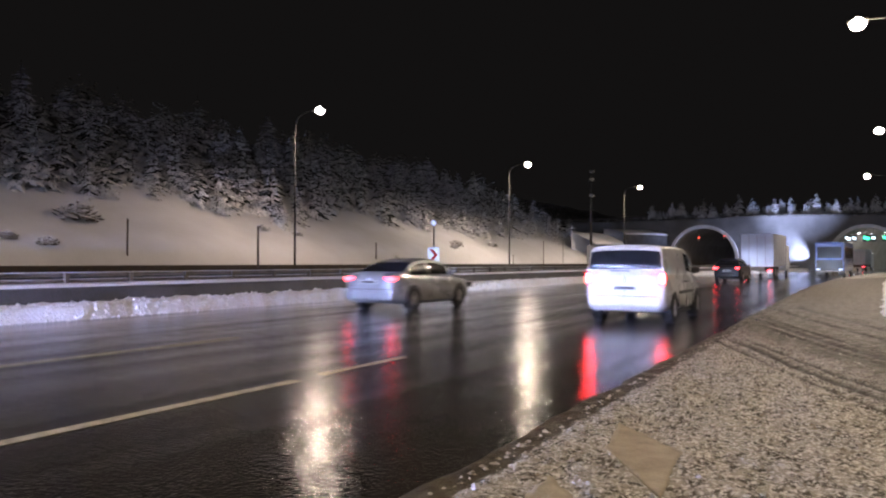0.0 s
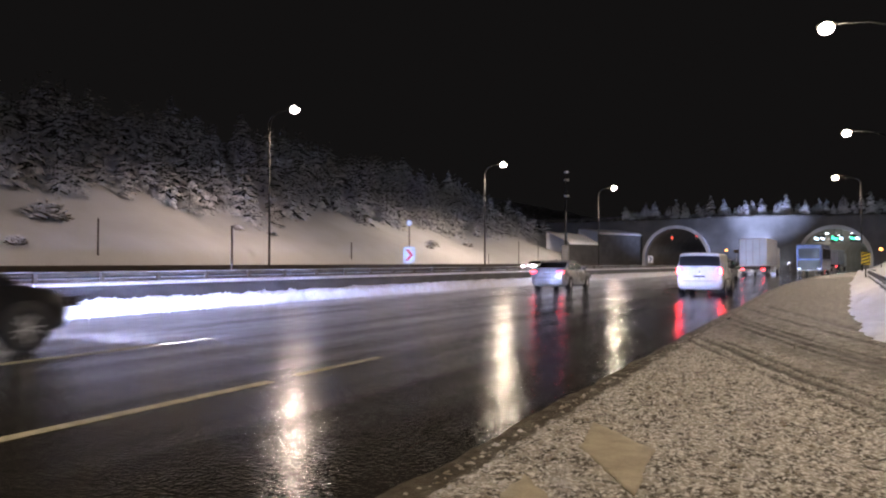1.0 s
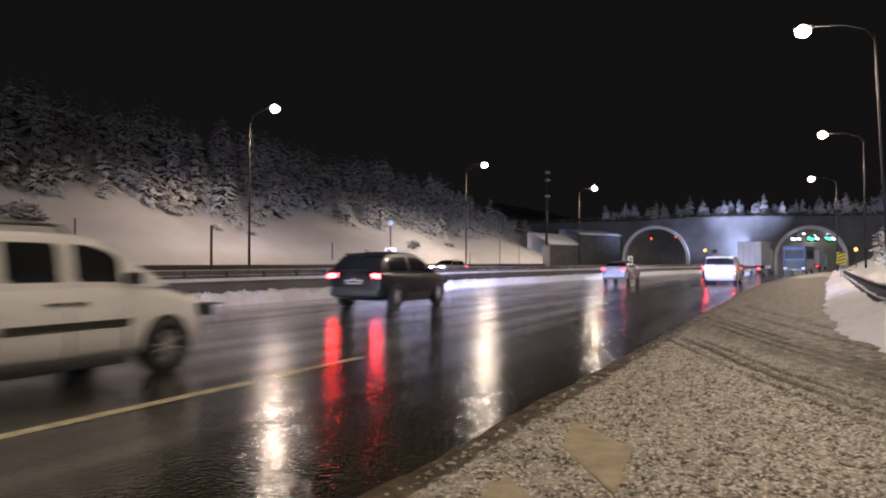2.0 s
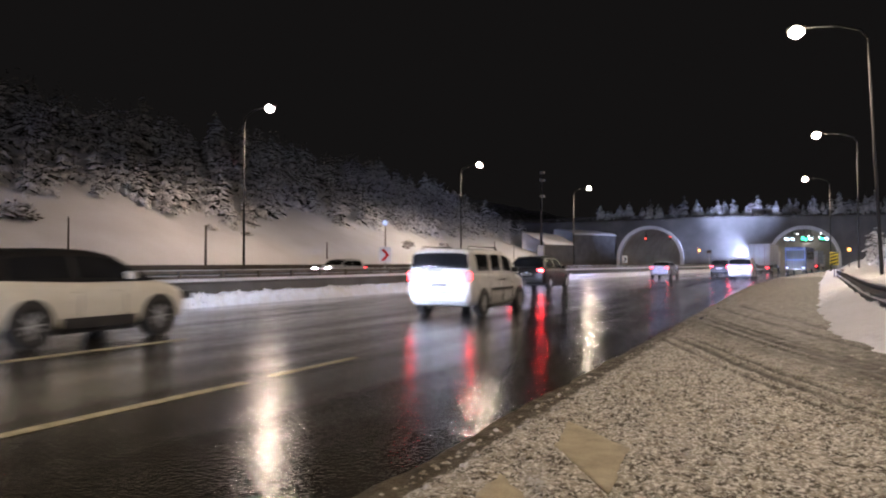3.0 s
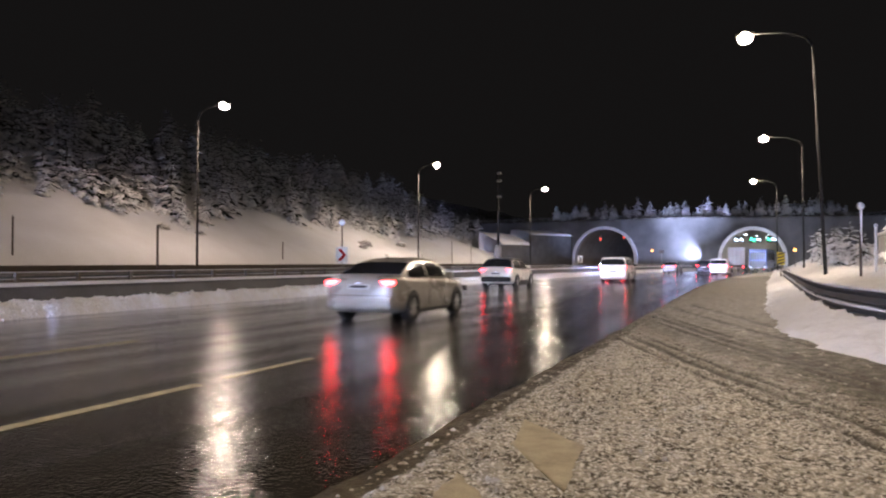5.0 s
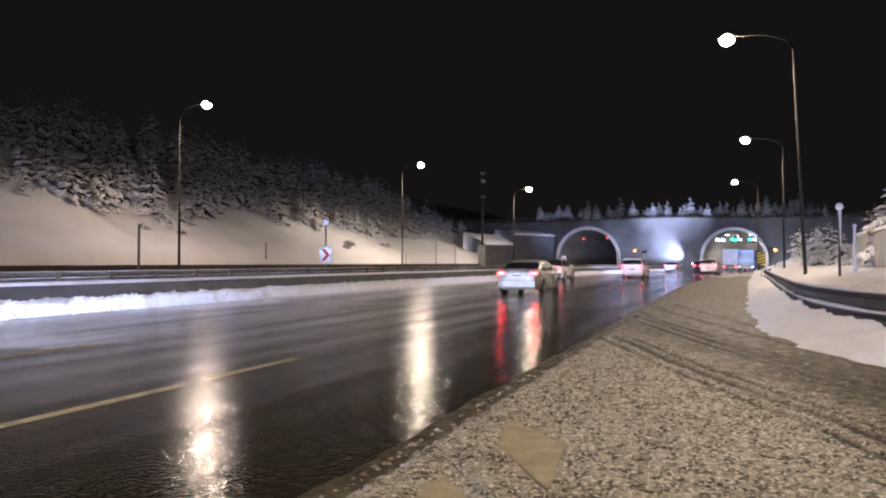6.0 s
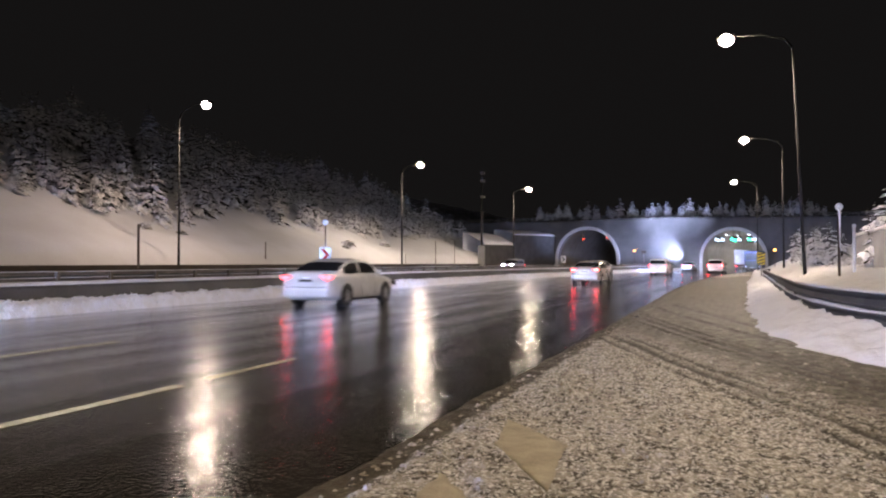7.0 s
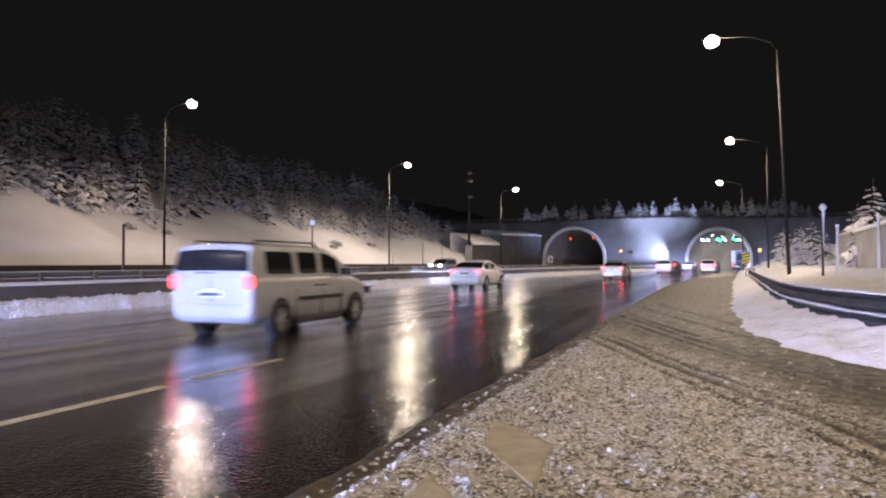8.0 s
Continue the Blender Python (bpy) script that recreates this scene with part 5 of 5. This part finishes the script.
def fir_tree(x, y, z, kind, size, turn, lean, label, group):
    t = empty("fir_tree", pose(x, y, z, lean, lean * 0.6, turn) @ Matrix.Scale(size, 4))
    for nm, me in zip(("crown", "trunk"), KINDS[kind]):
        new(nm, me).parent = t
    return tagged(t, label, "tree", group=group)


rnd = random.Random(5)
# how far up the slope the wood's edge lies, along the road
EDGE = ((-10, 8.8), (22, 9.6), (30, 9.4), (36, 7.8), (41, 8.0), (45, 6.6), (52, 6.6), (57, 8.0), (66, 8.4), (74, 7.2), (84, 7.4), (95, 6.8), (110, 6.6), (160, 6.0))
placed = []
tries = 0
while len(placed) < 198 and tries < 12000:
    tries += 1
    y = 20 + (PORTAL - 21) * rnd.random() ** 1.15
    depth = rnd.random() ** 1.35
    x = -37.5 - interp(EDGE, y)[0] - 0.6 - 21 * depth
    near = 0.9 + 1.5 * depth
    if any((x - a) ** 2 + (y - b) ** 2 < near ** 2 for a, b in placed):
        continue
    placed.append((x, y))
    front = depth < 0.07
    fir_tree(x, y, hill(x, y) - 0.25, rnd.choice((2, 2, 3, 0)) if front else rnd.randrange(5), rnd.uniform(0.38, 0.72) if front else rnd.uniform(0.45, 0.78), rnd.uniform(0, 360), rnd.uniform(-5, 5),
             "small snow-laden fir at the edge of the wood" if front else "snow-laden dark fir in the hillside wood", "firs of the hillside wood")
for i in range(86):
    x = -34 + 52 * (i + rnd.uniform(-0.6, 0.6)) / 86
    y = PORTAL + 1.7 + rnd.random() ** 1.5 * 8
    fir_tree(x, y, back_hill(x, y) - 0.2, rnd.randrange(5), rnd.uniform(0.30, 0.60), rnd.uniform(0, 360), rnd.uniform(-4, 4), "frosted fir above the tunnel portal", "firs above the tunnel portals")
for x, y, k, size in ((6.6, 62.0, 0, .62), (7.6, 55.0, 2, .7), (8.4, 50.0, 3, .75), (10.2, 58.0, 1, .6), (9.6, 42.0, 1, .62), (7.35, 39.5, 0, .82), (12.5, 47.0, 4, .6), (14, 60, 0, .8), (8.8, 70, 3, .8), (7.8, 80, 2, .8), (10, 92, 0, .8), (9, 104, 3, .9), (11, 118, 1, .8)):
    fir_tree(x, y, right_bank(x, y) - 0.1, k, size, rnd.uniform(0, 360), rnd.uniform(-3, 3), "frosted fir behind the roadside wall", "firs behind the roadside wall")


def far_wood():
    """The deeper wood, young firs too many to count."""
    r = random.Random(77)
    kinds = []
    for k in range(3):
        me = fir_mesh(50 + k, 4.6, 1.75, 8, 7)
        co = np.empty(len(me.vertices) * 3)
        me.vertices.foreach_get("co", co)
        kinds.append((co.reshape(-1, 3), np.array([p.vertices[:] for p in me.polygons])))
        bpy.data.meshes.remove(me)
    vs, fs, base = [], [], 0
    for _ in range(430):
        y = 18 + (PORTAL - 19) * r.random() ** 1.1
        x = -37.5 - interp(EDGE, y)[0] - 0.9 - 24 * r.random() ** 0.9
        co, tri = kinds[r.randrange(3)]
        size, a = r.uniform(0.5, 0.95), r.uniform(0, 6.3)
        turn = np.array(((math.cos(a), -math.sin(a), 0), (math.sin(a), math.cos(a), 0), (0, 0, 1))) * size
        vs.append(co @ turn.T + np.array((x, y, hill(x, y) - 0.15)))
        fs.append(tri + base)
        base += len(co)
    return mesh_from("far_wood", np.concatenate(vs).tolist(), np.concatenate(fs).tolist(), FIR)


tagged(new("far_wood", far_wood()), "dense snow-dusted young firs filling the hillside wood", "wood", kind="stuff")


def bush_mesh(seed):
    r = random.Random(seed)
    vs, fs = [], []
    for k in range(240):
        a, e = r.uniform(0, 2 * math.pi), math.asin(r.uniform(0.0, 1.0))
        d = Vector((math.cos(a) * math.cos(e), math.sin(a) * math.cos(e), math.sin(e) * 0.8))
        p = d * r.uniform(0.35, 0.95)
        side = d.cross(Vector((0.2, 0.1, 1))).normalized() * r.uniform(0.12, 0.22)
        up = d.cross(side).normalized() * r.uniform(0.05, 0.1)
        out = d * r.uniform(0.08, 0.17)
        b = len(vs)
        vs.extend([p - out, p + side, p + out, p - side, p + up, p - up])
        fs.extend([(b, b + 1, b + 4), (b + 1, b + 2, b + 4), (b + 2, b + 3, b + 4), (b + 3, b, b + 4), (b + 1, b, b + 5), (b + 2, b + 1, b + 5), (b + 3, b + 2, b + 5), (b, b + 3, b + 5)])
    return mesh_from("foliage", vs, fs, TWIG)


BUSHES = [bush_mesh(3), bush_mesh(4)]


def bush(x, y, size, k):
    b = empty("bush", pose(x, y, hill(x, y) - 0.1, 0, 0, 70 * k) @ Matrix.Scale(size, 4))
    new("foliage", BUSHES[k % 2]).parent = b
    bm = bmesh.new()
    for j in range(5):
        a = j * 1.26
        tube(bm, [(0, 0, -0.2), (0.25 * math.cos(a), 0.25 * math.sin(a), 0.35), (0.45 * math.cos(a), 0.45 * math.sin(a), 0.6)], [0.04, 0.03, 0.015], 5)
    part("stems", bm, BARK, b)
    return tagged(b, "low bush bent under snow on the open slope", "bush", group="bushes on the snow slope")


for k, (x, y, size) in enumerate(((-43.4, 29.2, 1.6), (-39.2, 24.6, 0.7), (-39.6, 22.6, 0.6), (-42.6, 49.5, 0.6), (-43.6, 46.3, .7), (-41.0, 76.0, 1.0), (-42.0, 88.0, 0.9), (-40.2, 74, .6))):
    bush(x, y, size, k)

motions()
